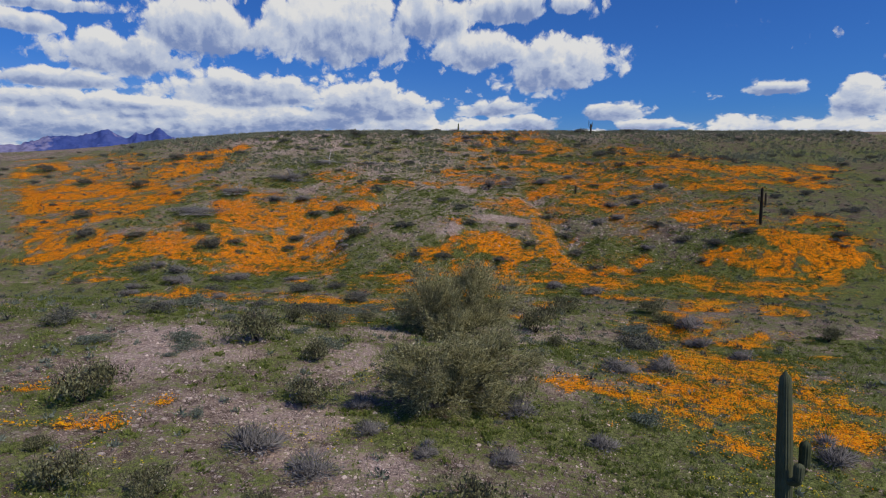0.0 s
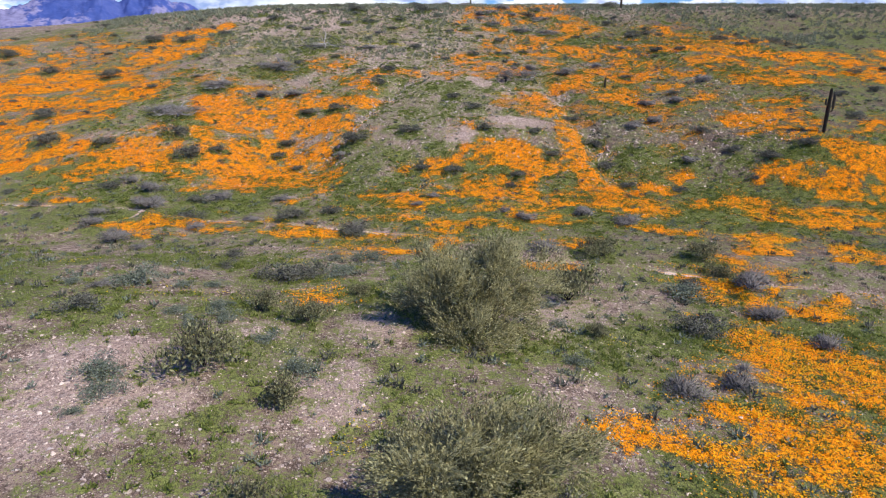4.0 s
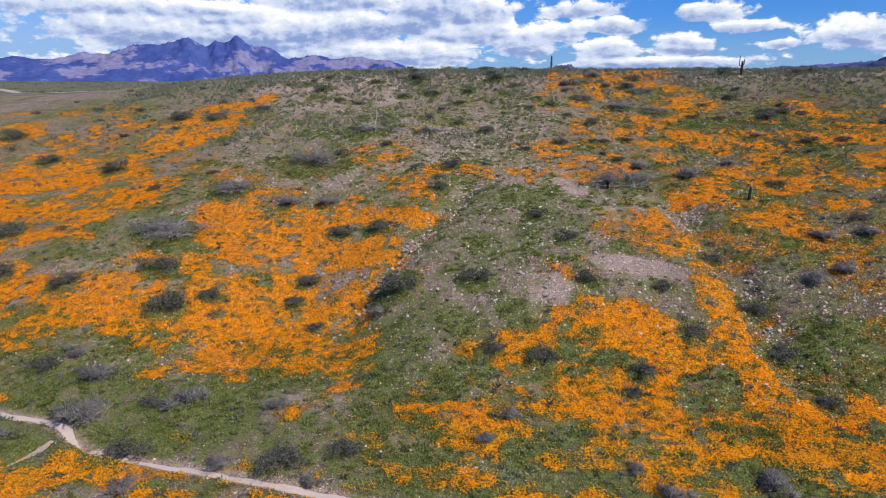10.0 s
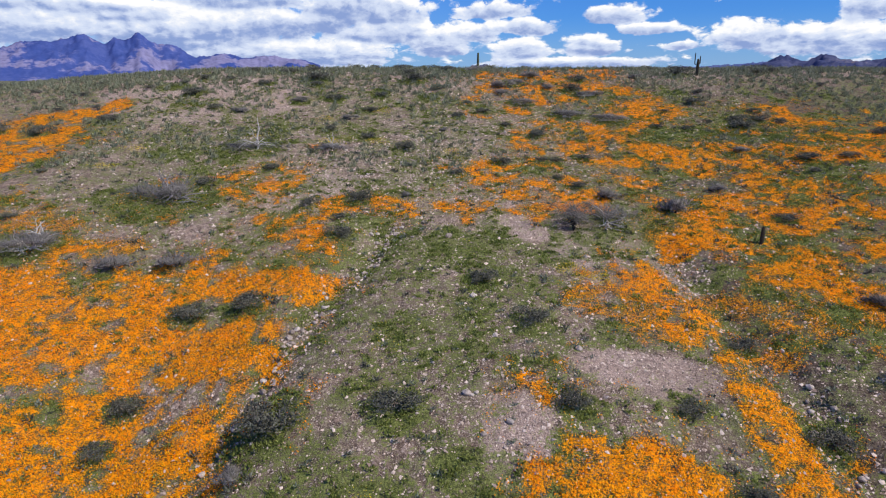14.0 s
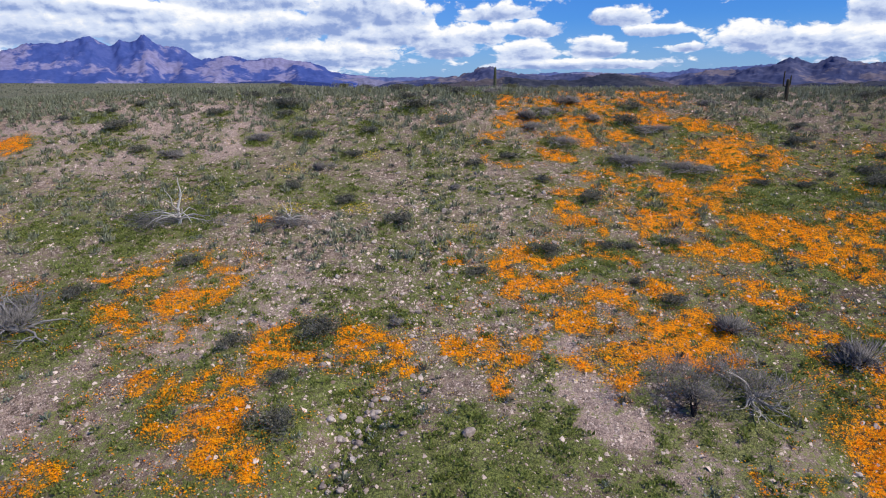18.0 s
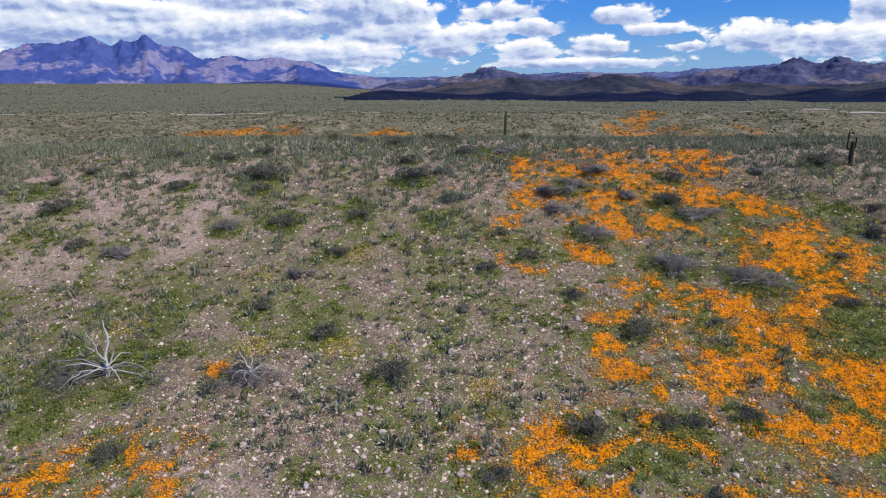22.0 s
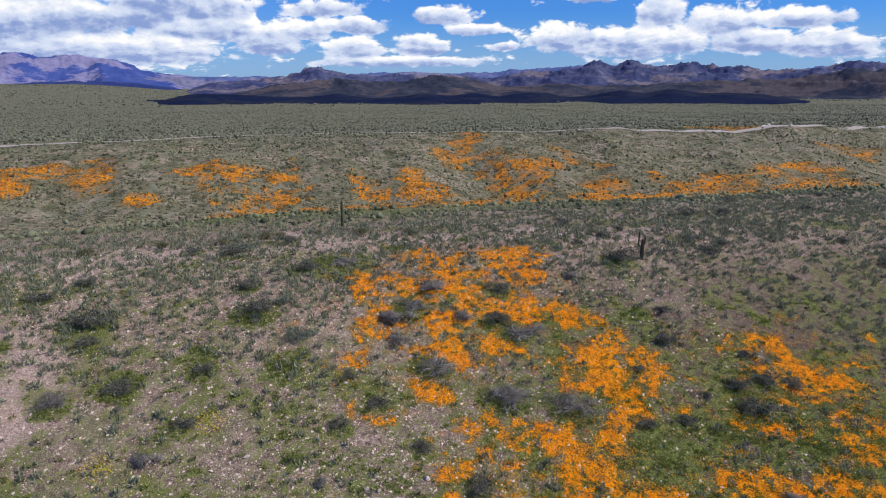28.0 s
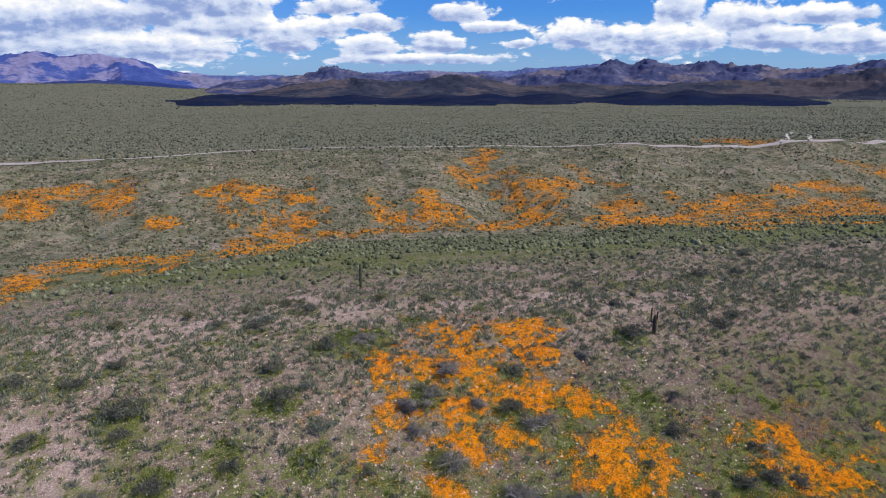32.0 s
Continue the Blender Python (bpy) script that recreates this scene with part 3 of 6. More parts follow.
BROW_LOW = [
    (-45.4, 50.3, 4.9, 7.0), (-13.2, 50.4, 0.7, 0.7), (41.3, 50.5, 7.0, 7.4), (23.0, 50.8, 6.1, 3.9), (15.7, 51.2, 5.1, 3.9), (-57.8, 51.4, 3.6, 4.5),
    (-42.8, 52.1, 4.6, 4.6), (9.3, 52.8, 1.9, 2.0), (11.5, 52.9, 1.2, 2.1), (25.8, 53.7, 2.3, 2.2), (38.4, 54.2, 2.2, 1.4), (17.6, 54.9, 3.5, 3.4),
    (13.3, 55.0, 1.4, 0.7), (9.3, 55.4, 1.4, 0.9), (39.3, 55.5, 6.3, 6.5), (8.4, 55.9, 0.5, 1.3), (19.5, 56.3, 4.1, 2.0), (22.7, 56.6, 1.0, 1.3),
    (16.0, 56.8, 1.0, 1.8), (8.4, 56.9, 0.6, 1.0), (13.6, 57.3, 1.5, 1.4), (18.0, 57.5, 1.5, 1.4), (25.3, 57.8, 3.0, 2.1), (12.1, 58.3, 1.8, 2.0),
]
BROW_LOW_B = [
    (22.8, 58.4, 2.1, 1.5), (15.5, 58.6, 1.3, 1.4), (20.3, 59.4, 1.6, 1.3), (41.4, 59.5, 4.5, 2.2), (-45.6, 60.7, 3.9, 3.6), (5.4, 60.8, 1.5, 0.9),
    (23.5, 61.3, 1.9, 1.5),
]
BROW = [
    (24.2, 62.4, 6.6, 3.7), (33.3, 62.8, 0.8, 0.8), (3.5, 62.9, 0.6, 0.5), (-82.9, 63.0, 3.1, 2.6), (52.0, 63.0, 1.1, 0.6), (39.7, 63.5, 3.1, 1.4),
    (9.3, 63.7, 1.2, 1.3), (24.0, 64.5, 1.8, 1.0), (-40.4, 64.8, 1.5, 2.3), (21.4, 64.9, 1.2, 0.8), (19.1, 65.5, 1.5, 0.7), (27.8, 66.0, 1.2, 0.8),
    (14.1, 66.1, 2.4, 1.1), (3.3, 67.7, 1.6, 0.8), (10.6, 68.9, 1.3, 1.6), (25.2, 69.1, 1.9, 1.1), (3.7, 69.6, 1.3, 0.8), (21.9, 69.7, 1.6, 0.8),
    (23.5, 70.0, 2.2, 1.1), (13.0, 70.4, 2.7, 1.4), (24.6, 71.1, 1.7, 0.7), (14.4, 71.7, 8.3, 4.3), (7.5, 75.2, 2.4, 1.8), (22.6, 76.8, 2.2, 1.5),
]
BROW_B = [
    (12.9, 77.9, 4.8, 2.8), (8.2, 78.0, 3.0, 3.9), (18.6, 80.7, 3.5, 2.9), (22.6, 81.4, 4.4, 2.3), (12.8, 83.0, 2.4, 4.4),
]
RAVINE = [
    (-88.1, 257.2, 7.0, 4.9), (-85.4, 262.6, 5.9, 4.7), (-86.2, 245.8, 4.5, 3.3), (-63.0, 260.1, 6.4, 8.9), (-61.1, 243.4, 4.3, 4.4), (-76.5, 265.6, 4.7, 3.8),
    (-43.7, 232.7, 3.0, 2.8), (-25.6, 258.8, 5.5, 4.8), (-28.0, 252.3, 4.3, 4.4), (-9.6, 256.4, 6.5, 5.1), (0.5, 249.9, 4.7, 10.7), (-7.5, 240.0, 9.2, 5.7),
    (-5.7, 232.4, 8.9, 3.3), (14.0, 219.7, 6.5, 2.8), (27.0, 220.1, 7.5, 3.0), (39.0, 218.0, 4.7, 2.0), (-10.6, 209.9, 7.1, 23.7), (-17.0, 207.3, 2.6, 10.6),
    (-4.0, 217.4, 4.6, 4.4), (-41.0, 186.8, 7.2, 8.1), (-34.7, 185.7, 3.2, 11.5), (-52.4, 174.4, 4.6, 18.4), (-61.3, 172.8, 4.6, 18.6), (-39.9, 112.2, 1.4, 5.6),
    (-49.6, 179.6, 3.1, 4.2), (31.0, 233.2, 4.0, 6.5), (26.7, 245.5, 2.5, 3.9), (46.9, 240.5, 4.2, 4.6), (48.6, 229.7, 6.0, 8.3), (51.8, 226.4, 4.9, 5.3),
    (66.3, 268.7, 3.5, 7.5), (77.2, 280.7, 3.7, 8.8), (85.9, 296.4, 3.7, 7.2), (68.6, 259.7, 3.4, 3.6), (85.1, 259.1, 4.7, 6.2), (86.8, 247.1, 6.7, 5.1),
]
RAVINE_B = [
    (90.8, 236.7, 5.4, 5.5), (97.8, 242.4, 2.7, 10.8), (85.1, 225.1, 5.2, 6.1), (86.8, 216.3, 4.0, 3.6), (80.0, 237.8, 3.0, 4.2), (70.5, 220.0, 11.9, 3.2),
    (118.6, 266.4, 2.5, 7.7), (115.8, 255.0, 1.9, 5.7), (104.5, 249.6, 2.3, 5.4), (126.9, 251.6, 2.9, 3.9), (119.0, 229.6, 5.6, 7.2), (119.3, 217.8, 6.4, 6.2),
    (102.4, 215.3, 6.2, 3.9), (111.4, 211.7, 10.3, 5.0), (125.9, 213.7, 4.3, 7.5), (138.6, 213.7, 4.4, 5.3), (147.7, 221.8, 5.8, 5.4), (165.4, 218.9, 8.4, 9.9),
    (172.0, 231.0, 3.0, 3.0), (156.7, 201.2, 4.5, 17.8), (128.1, 183.8, 9.7, 21.7), (139.1, 219.9, 4.5, 2.7), (192.8, 232.1, 4.8, 2.6), (192.3, 226.7, 2.6, 2.5),
    (218.8, 240.4, 8.6, 2.9), (223.7, 236.4, 8.6, 2.7), (260.3, 257.7, 8.1, 6.4), (264.9, 255.7, 4.9, 2.0), (221.0, 216.7, 8.2, 10.6), (202.6, 209.5, 6.4, 15.5),
    (190.9, 205.5, 4.9, 13.3), (109.2, 149.5, 2.4, 6.1), (132.7, 158.1, 5.3, 18.8), (244.9, 329.8, 10.8, 19.1), (144.3, 235.5, 2.4, 2.0),
]
# shrubs and herb beds, as x, y and width
BURSAGE = [
    (-14.7, -39.4, 1.7), (-12.1, -35.4, 1.7), (15.7, -29.6, 2.7), (-6.4, -27.1, 2.5), (-4.8, -25.9, 2.2), (-9.8, -25.4, 1.1), (18.3, -21.3, 1.5), (-10.9, -21.1, 1.6),
    (-4.9, -10.0, 2.3), (-20.6, -5.9, 2.9), (-11.2, -5.5, 2.8), (-7.9, -4.3, 2.1), (-21.8, -0.9, 1.6), (25.6, 2.0, 1.5), (-31.4, 2.1, 2.2), (8.9, 3.0, 1.4),
    (20.9, 3.1, 1.6), (9.8, 4.9, 1.9), (3.2, 5.6, 2.1), (-0.3, 6.3, 1.8), (19.6, 7.7, 2.1), (13.8, 8.4, 2.0), (-26.5, 9.8, 3.4), (-14.6, 10.8, 1.5),
    (-36.4, 11.3, 2.6), (19.0, 12.0, 2.3), (-23.9, 12.0, 1.8), (-43.7, 12.1, 3.4), (12.5, 12.6, 1.7), (6.7, 12.7, 1.7), (-8.5, 13.1, 3.4), (-1.9, 13.2, 2.5),
    (-17.4, 13.9, 1.6),
]
BURSAGE_B = [
    (-29.4, 14.5, 3.4), (-17.1, 16.5, 2.2), (17.4, 18.6, 2.1), (-47.8, 19.2, 2.7), (5.6, 19.4, 2.1), (-15.8, 23.2, 2.4), (-12.2, 23.6, 2.4), (3.3, 24.5, 2.0),
    (-7.3, 31.5, 2.3), (27.6, 33.5, 1.9), (-7.9, 34.2, 1.3), (-47.4, 35.7, 3.4), (-10.8, 36.8, 1.6), (-6.7, 37.8, 2.5), (-58.8, 38.8, 3.4), (12.4, 40.7, 1.6),
    (-21.0, 41.2, 1.9), (11.1, 42.9, 1.1), (1.7, 43.7, 1.5), (-15.7, 44.6, 1.5), (6.4, 46.5, 1.9), (10.2, 46.8, 1.3), (11.6, 46.9, 1.3), (-70.8, 47.2, 3.4),
    (14.4, 47.4, 1.6), (-3.3, 50.1, 2.1), (-7.7, 53.8, 1.9), (10.8, 53.9, 1.9), (-44.3, 55.6, 2.7), (-50.0, 55.8, 3.4), (34.1, 56.2, 3.0), (28.1, 56.4, 1.6),
    (-12.1, 56.6, 1.6),
]
BURSAGE_C = [
    (24.6, 56.7, 1.6), (7.7, 57.9, 1.6), (34.8, 58.9, 2.3), (37.4, 59.2, 2.4), (-38.5, 59.8, 2.7), (2.3, 60.8, 1.6), (27.2, 62.4, 1.3), (37.9, 62.5, 1.5),
    (5.4, 62.5, 1.8), (-8.3, 62.8, 1.8), (-27.3, 63.6, 1.8), (3.6, 65.7, 1.4), (-13.0, 66.8, 2.4), (-7.4, 67.8, 1.8), (-31.6, 68.9, 2.5), (17.5, 70.2, 2.5),
    (-16.3, 72.3, 1.9), (-23.4, 72.7, 2.1), (-3.4, 74.3, 3.2), (19.4, 74.8, 2.3), (-16.7, 74.8, 3.4), (-28.9, 74.9, 1.6), (-32.5, 76.0, 1.7), (34.7, 78.6, 3.1),
    (-4.2, 79.1, 2.2), (-21.8, 79.5, 2.1), (-27.1, 81.0, 2.1), (1.4, 82.0, 2.4), (-18.6, 82.2, 2.2), (-5.9, 88.5, 2.5), (-10.2, 89.5, 1.9), (-0.3, 92.3, 2.7),
    (53.8, 93.6, 3.2),
]
GREY_SHRUB = [
    (-0.4, -51.5, 1.9), (-2.5, -50.1, 2.1), (2.8, -49.2, 1.3), (5.3, -49.1, 1.5), (0.8, -47.9, 1.3), (8.9, -47.0, 1.5), (18.1, -45.9, 2.4), (0.3, -45.6, 1.4),
    (6.2, -44.9, 1.9), (12.2, -37.1, 2.2), (15.0, -36.1, 2.0), (-13.1, -32.5, 1.1), (21.9, -30.3, 2.0), (21.1, -26.0, 2.5), (21.8, -21.8, 3.3), (-19.4, -16.6, 1.5),
    (9.9, -15.3, 3.0), (-23.2, -13.1, 2.7), (-23.9, -11.1, 2.1), (-18.7, -8.4, 2.0), (-28.1, -7.9, 2.4), (18.1, -6.9, 2.8), (-9.2, -6.7, 1.4), (9.3, -6.2, 2.3),
    (-14.8, -5.8, 1.8), (-28.7, -5.5, 2.2), (14.6, -4.9, 2.6), (7.8, -4.4, 1.4), (-25.0, -2.9, 3.4), (-0.2, -2.6, 1.5), (-19.9, -0.1, 2.9), (-13.8, -0.0, 2.0),
    (1.2, 0.0, 1.5),
]
GREY_SHRUB_B = [
    (-27.0, 1.2, 3.0), (-30.3, 4.1, 2.3), (28.0, 7.3, 2.5), (-9.5, 10.9, 1.9), (24.0, 14.6, 2.4), (27.0, 16.1, 2.4), (27.1, 21.4, 2.6), (31.1, 21.6, 2.6),
    (-22.7, 27.5, 3.4), (36.4, 28.2, 2.9), (-18.4, 28.3, 3.4), (19.2, 35.2, 3.4), (14.5, 38.0, 2.7), (-2.7, 38.8, 1.3), (24.8, 40.0, 2.1), (30.5, 48.6, 2.2),
    (0.6, 56.4, 1.2), (-10.4, 59.9, 2.1), (-23.8, 62.5, 2.7), (8.2, 68.8, 2.5), (14.4, 71.0, 2.1), (8.4, 71.4, 3.1), (13.0, 75.7, 3.3), (27.4, 75.8, 2.2),
]
DEAD_SHRUB = [
    (-31.8, 20.4, 5.3), (-29.6, 29.7, 4.6), (-22.3, 38.2, 7.9), (20.2, 59.7, 3.4), (15.4, 61.2, 3.5), (10.6, 65.6, 2.8), (-17.4, 66.4, 2.4), (19.0, 68.4, 3.0),
    (10.4, 72.8, 3.2), (5.3, 82.4, 5.4),
]
CREOSOTE = [
    (-1.2, -53.8, 1.1), (-6.5, -53.4, 1.7), (-4.0, -53.2, 1.3), (4.4, -53.0, 2.4), (12.2, -51.7, 0.9), (-8.2, -51.4, 0.9), (-9.1, -47.6, 2.5), (-1.6, -45.7, 2.2),
    (-2.6, -40.8, 1.9), (-5.7, -39.0, 2.8), (-3.2, -33.9, 1.8), (-5.4, -33.2, 1.9), (10.1, -31.9, 1.4), (-1.7, -29.1, 1.5), (9.6, -26.0, 3.3), (30.9, -24.6, 2.3),
    (20.8, -19.4, 2.6), (21.1, -16.4, 2.8), (13.9, -15.9, 3.0),
]
BRITTLEBUSH = [
    (-5.0, -48.0, 0.7), (5.3, -45.8, 0.4), (11.4, -44.2, 1.3), (-8.4, -42.4, 0.7), (-11.9, -41.8, 1.4), (-8.2, -41.3, 1.2), (-8.6, -40.4, 1.7), (-2.4, -38.8, 1.5),
    (-4.3, -36.5, 0.9), (-7.3, -36.0, 0.9), (8.2, -35.4, 1.1), (-7.9, -35.2, 0.7), (-6.5, -34.8, 1.2), (-8.7, -34.5, 1.0), (-7.1, -33.3, 1.2), (-14.3, -32.4, 0.9),
    (-12.1, -31.1, 2.1), (8.3, -30.7, 0.9), (-9.9, -30.6, 1.2), (-8.8, -30.1, 1.0), (8.3, -27.6, 1.0), (-3.4, -24.4, 2.0), (17.3, -23.0, 2.8), (-4.7, -19.7, 1.3),
    (-2.5, -19.0, 2.0), (0.2, 70.4, 2.5), (-1.1, 75.7, 2.1), (-5.0, 89.9, 2.6),
]
HERBS = [
    (-36.6, 8.1, 2.0), (1.1, 9.5, 2.8), (-4.1, 14.9, 2.0), (-40.8, 16.0, 5.6), (20.4, 18.2, 2.6), (9.7, 18.3, 3.6), (-1.9, 19.2, 4.3), (2.1, 20.3, 2.2),
    (21.0, 23.3, 2.8), (18.3, 25.3, 2.3), (-11.3, 28.5, 2.5), (17.7, 34.0, 5.1), (-3.3, 35.3, 1.8), (30.1, 36.6, 3.2), (-37.7, 37.9, 2.9), (-28.9, 38.9, 3.7),
    (-0.2, 41.0, 1.3), (-6.9, 43.9, 1.5), (-3.2, 44.5, 1.8), (29.2, 47.9, 3.2), (25.3, 51.0, 3.1), (-0.6, 53.1, 1.8), (24.5, 54.0, 7.2), (15.0, 54.7, 1.9),
    (-1.0, 58.6, 2.1), (37.9, 59.0, 1.8), (29.5, 59.5, 1.7), (44.3, 61.3, 3.0), (7.6, 62.6, 1.8), (22.3, 63.0, 2.4), (43.0, 66.9, 2.2), (-13.3, 67.3, 3.1),
    (-1.2, 67.5, 4.2),
]
HERBS_B = [
    (30.4, 69.2, 3.8), (-8.2, 69.4, 3.0), (40.1, 69.6, 2.8), (-35.9, 72.2, 4.7), (69.0, 83.9, 3.7), (11.6, 86.4, 3.9), (19.3, 88.6, 2.7),
]


# ---- what grows where ----
WEST_SLOPE = [
    (-30.3, 14.2, 2.4, 2.2), (-26.8, 10.5, 2.6, 1.8), (-25.4, 7.2, 2.4, 1.5), (-22.9, 6.2, 2.4, 1.2), (-19.7, 3.7, 2.5, 1.1), (-23.3, 3.5, 1.9, 1.3), (-21.3, 9.4, 2.0, 1.2),
    (-71.6, 48.6, 3.6, 3.5), (-56.0, 28.8, 5.9, 5.4), (-52.3, 17.7, 3.5, 2.7), (-57.0, 36.4, 6.3, 4.7), (-48.7, 11.7, 3.3, 2.0), (-43.4, 8.2, 4.6, 1.0),
    (-45.8, 6.8, 3.1, 1.0), (-56.8, 44.4, 3.3, 3.0), (-54.8, 50.0, 2.3, 2.9), (-55.2, 23.7, 3.8, 3.5), (-45.4, 16.9, 4.2, 2.9), (-44.9, 57.5, 3.5, 4.1),
    (-44.9, 49.7, 3.3, 2.7), (-45.3, 35.4, 4.0, 3.6),
]
EAST_SLOPE = [
    (58.3, 34.2, 6.1, 3.5), (46.9, 28.8, 4.6, 3.0), (48.3, 42.4, 5.2, 3.7), (42.9, 52.9, 6.6, 6.1), (67.5, 38.7, 3.3, 1.8), (58.3, 28.4, 3.9, 2.0),
    (54.8, 37.3, 5.1, 3.0), (41.2, 17.6, 4.0, 2.1), (38.1, 11.7, 4.5, 1.9), (39.7, 8.2, 2.2, 1.1), (33.2, 22.5, 2.4, 1.6), (51.0, 53.5, 4.6, 5.1),
    (40.1, 60.1, 4.6, 2.8), (44.3, 3.1, 4.2, 2.5), (39.4, 1.0, 4.0, 1.0), (44.9, -0.5, 2.1, 1.7), (35.9, 3.3, 2.7, 0.6), (37.6, -5.0, 3.7, 1.4),
    (49.2, 8.6, 3.1, 2.4),
]
BENCH_FLOWERS = [(-8.5, -49.5, 0.8, 0.8), (-6.2, -47.5, 0.5, 0.5), (-10.5, -46.5, 0.6, 0.6)]
POPPY_PATCHES = WEST_SLOPE + EAST_SLOPE + BENCH_FLOWERS + FOREGROUND + WASH + WASH_B + WASH_C + WASH_D + FOOT + FOOT_UPPER + FACE_LOW + FACE + FACE_HIGH + FACE_HIGH_B + BROW_LOW + BROW_LOW_B + BROW + BROW_B + RAVINE + RAVINE_B
GRASSY = [(14.6, 32.6, 3.0, 2.6), (11.5, 30.6, 1.8, 1.2), (5.5, -33.5, 5.5, 3.0), (9.0, -46.0, 5.0, 4.0), (14.0, -50.0, 5.0, 4.0), (2.0, -47.5, 3.5, 2.0), (-13.5, -24.0, 5.0, 3.0),
          (-4.0, -13.0, 5.5, 1.6), (-19.6, 50.2, 3.8, 3.0), (-20.5, 48.0, 3.0, 2.2), (-17.0, 52.0, 2.2, 1.6), (0.9, 31.8, 1.1, 1.0), (24.0, 8.0, 5.0, 3.0), (-26.0, 49.0, 3.5, 2.2)]
THIN_FLOWERS = [(-58.8, 48.0, 3.4, 3.8), (-53.2, 51.5, 3.4, 3.8), (-47.0, 54.9, 3.4, 3.8), (-43.5, 59.7, 3.4, 3.8), (-45.8, 33.3, 3.4, 3.8), (-40.1, 37.9, 3.4, 3.8),
                (-30.9, 32.6, 3.4, 3.8), (-24.6, 31.8, 3.4, 3.8), (-23.7, 38.0, 3.4, 3.8), (-71.4, 63.4, 3.4, 3.8), (-61.6, 61.0, 3.4, 3.8), (22.3, 34.2, 3.4, 3.8),
                (30.1, 33.4, 3.4, 3.8), (36.5, 35.9, 3.4, 3.8), (11.8, 22.3, 3.4, 3.8), (23.2, 22.1, 3.4, 3.8), (29.4, 22.9, 3.4, 3.8), (27.9, 14.8, 3.4, 3.8),
                (18.1, 19.8, 3.4, 3.8), (19.6, 39.0, 3.4, 3.8), (29.4, 47.3, 3.4, 3.8), (38.2, 45.8, 3.4, 3.8)]
HERB_PATCHES = GRASSY + [(x, y, 0.5 * w, 0.42 * w) for x, y, w in HERBS + HERBS_B]
SKIRTS = [(x - 0.1 * w, y, 0.72 * w, 0.62 * w) for x, y, w in BURSAGE + BURSAGE_B + BURSAGE_C + DEAD_SHRUB + CREOSOTE]
# pale bare earth: x, y, half widths
BARE = [(-8.1, -42, 3, 2.2), (-1.4, -31.3, 2, 1.2), (8.8, -27.5, 2.2, 2), (-1.4, -46.8, 2, 1.6), (-4.8, -36.5, 2.4, 2), (-1.2, -39.8, 1.5, 2),
        (9.6, -31.6, 2, 2.5), (0.5, -50.7, 2, 1.5), (-9, -39, 2.4, 1.4), (0.2, -33.6, 1.4, 1.5), (11.2, 14.8, 3.0, 1.6), (6.0, 33.9, 1.3, 2.2),
        (0.8, -5, 2.2, 0.9), (-4.7, -2.9, 1.8, 0.6), (3.8, 10.6, 1.4, 3), (-11.7, 40, 4, 4), (-30, 68, 12, 8), (-3, 92, 10, 4), (-22, 86, 14, 5),
        (-19, 186, 4, 3), (-33, 13, 4, 3), (-13, 1.2, 3, 0.7), (14, 28, 5, 5)]
WORN = [(5.0, 38.9, 0.7, 0.5), (6.1, 37.2, 0.8, 1.0), (6.6, 34.1, 1.1, 1.3), (6.9, 31.3, 1.5, 1.3), (5.9, 34.0, 1.1, 1.2), (11.1, 15.3, 3.5, 1.4), (4.5, 12.0, 0.8, 1.8)]
BARE_BENCH = [
    (-9.0, -44.0, 2.6, 1.9), (-5.1, -47.1, 2.8, 1.5), (-7.3, -48.4, 1.8, 1.3), (-6.7, -40.3, 1.9, 1.8), (-0.4, -34.5, 1.6, 2.5), (6.5, -29.4, 2.2, 3.2),
    (10.4, -27.1, 2.1, 2.7), (-2.3, -41.9, 1.3, 1.6), (-1.2, -39.0, 1.1, 1.3), (-1.9, -47.5, 1.7, 1.0), (7.9, -38.8, 1.9, 2.9),
]
BARE_CREST = [
    (-26.5, 90.2, 5.0, 1.7), (-15.8, 93.6, 4.3, 1.6), (-7.2, 94.8, 2.9, 2.1), (-1.9, 96.1, 2.9, 2.4), (2.8, 92.9, 3.5, 1.5), (9.6, 92.2, 2.1, 1.4),
    (-66.8, 189.0, 6.8, 12.6), (-67.3, 180.0, 4.9, 6.2), (-30.1, 211.2, 9.0, 7.1), (-16.6, 171.8, 4.3, 14.1), (35.2, 89.2, 4.4, 1.6), (28.8, 90.5, 2.2, 1.2),
    (46.2, 87.4, 4.7, 1.4), (36.9, 85.2, 4.3, 1.6), (15.4, 89.9, 4.1, 1.5), (-5.0, 90.1, 4.0, 1.8),
]


def patchwork(patches, x, y, blur=1.45):
    """How deep a place lies within any of the elliptic patches: 1 in the middle, 0 outside."""
    best = np.zeros_like(x)
    for row in patches:
        cx, cy, wx = row[:3]
        wy = row[3] if len(row) > 3 else 0.8 * wx
        m = (np.abs(x - cx) < blur * wx) & (np.abs(y - cy) < blur * wy)
        r = ((x[m] - cx) / wx) ** 2 + ((y[m] - cy) / wy) ** 2
        best[m] = np.maximum(best[m], np.clip(1 - r / blur**2, 0, 1))
    return best


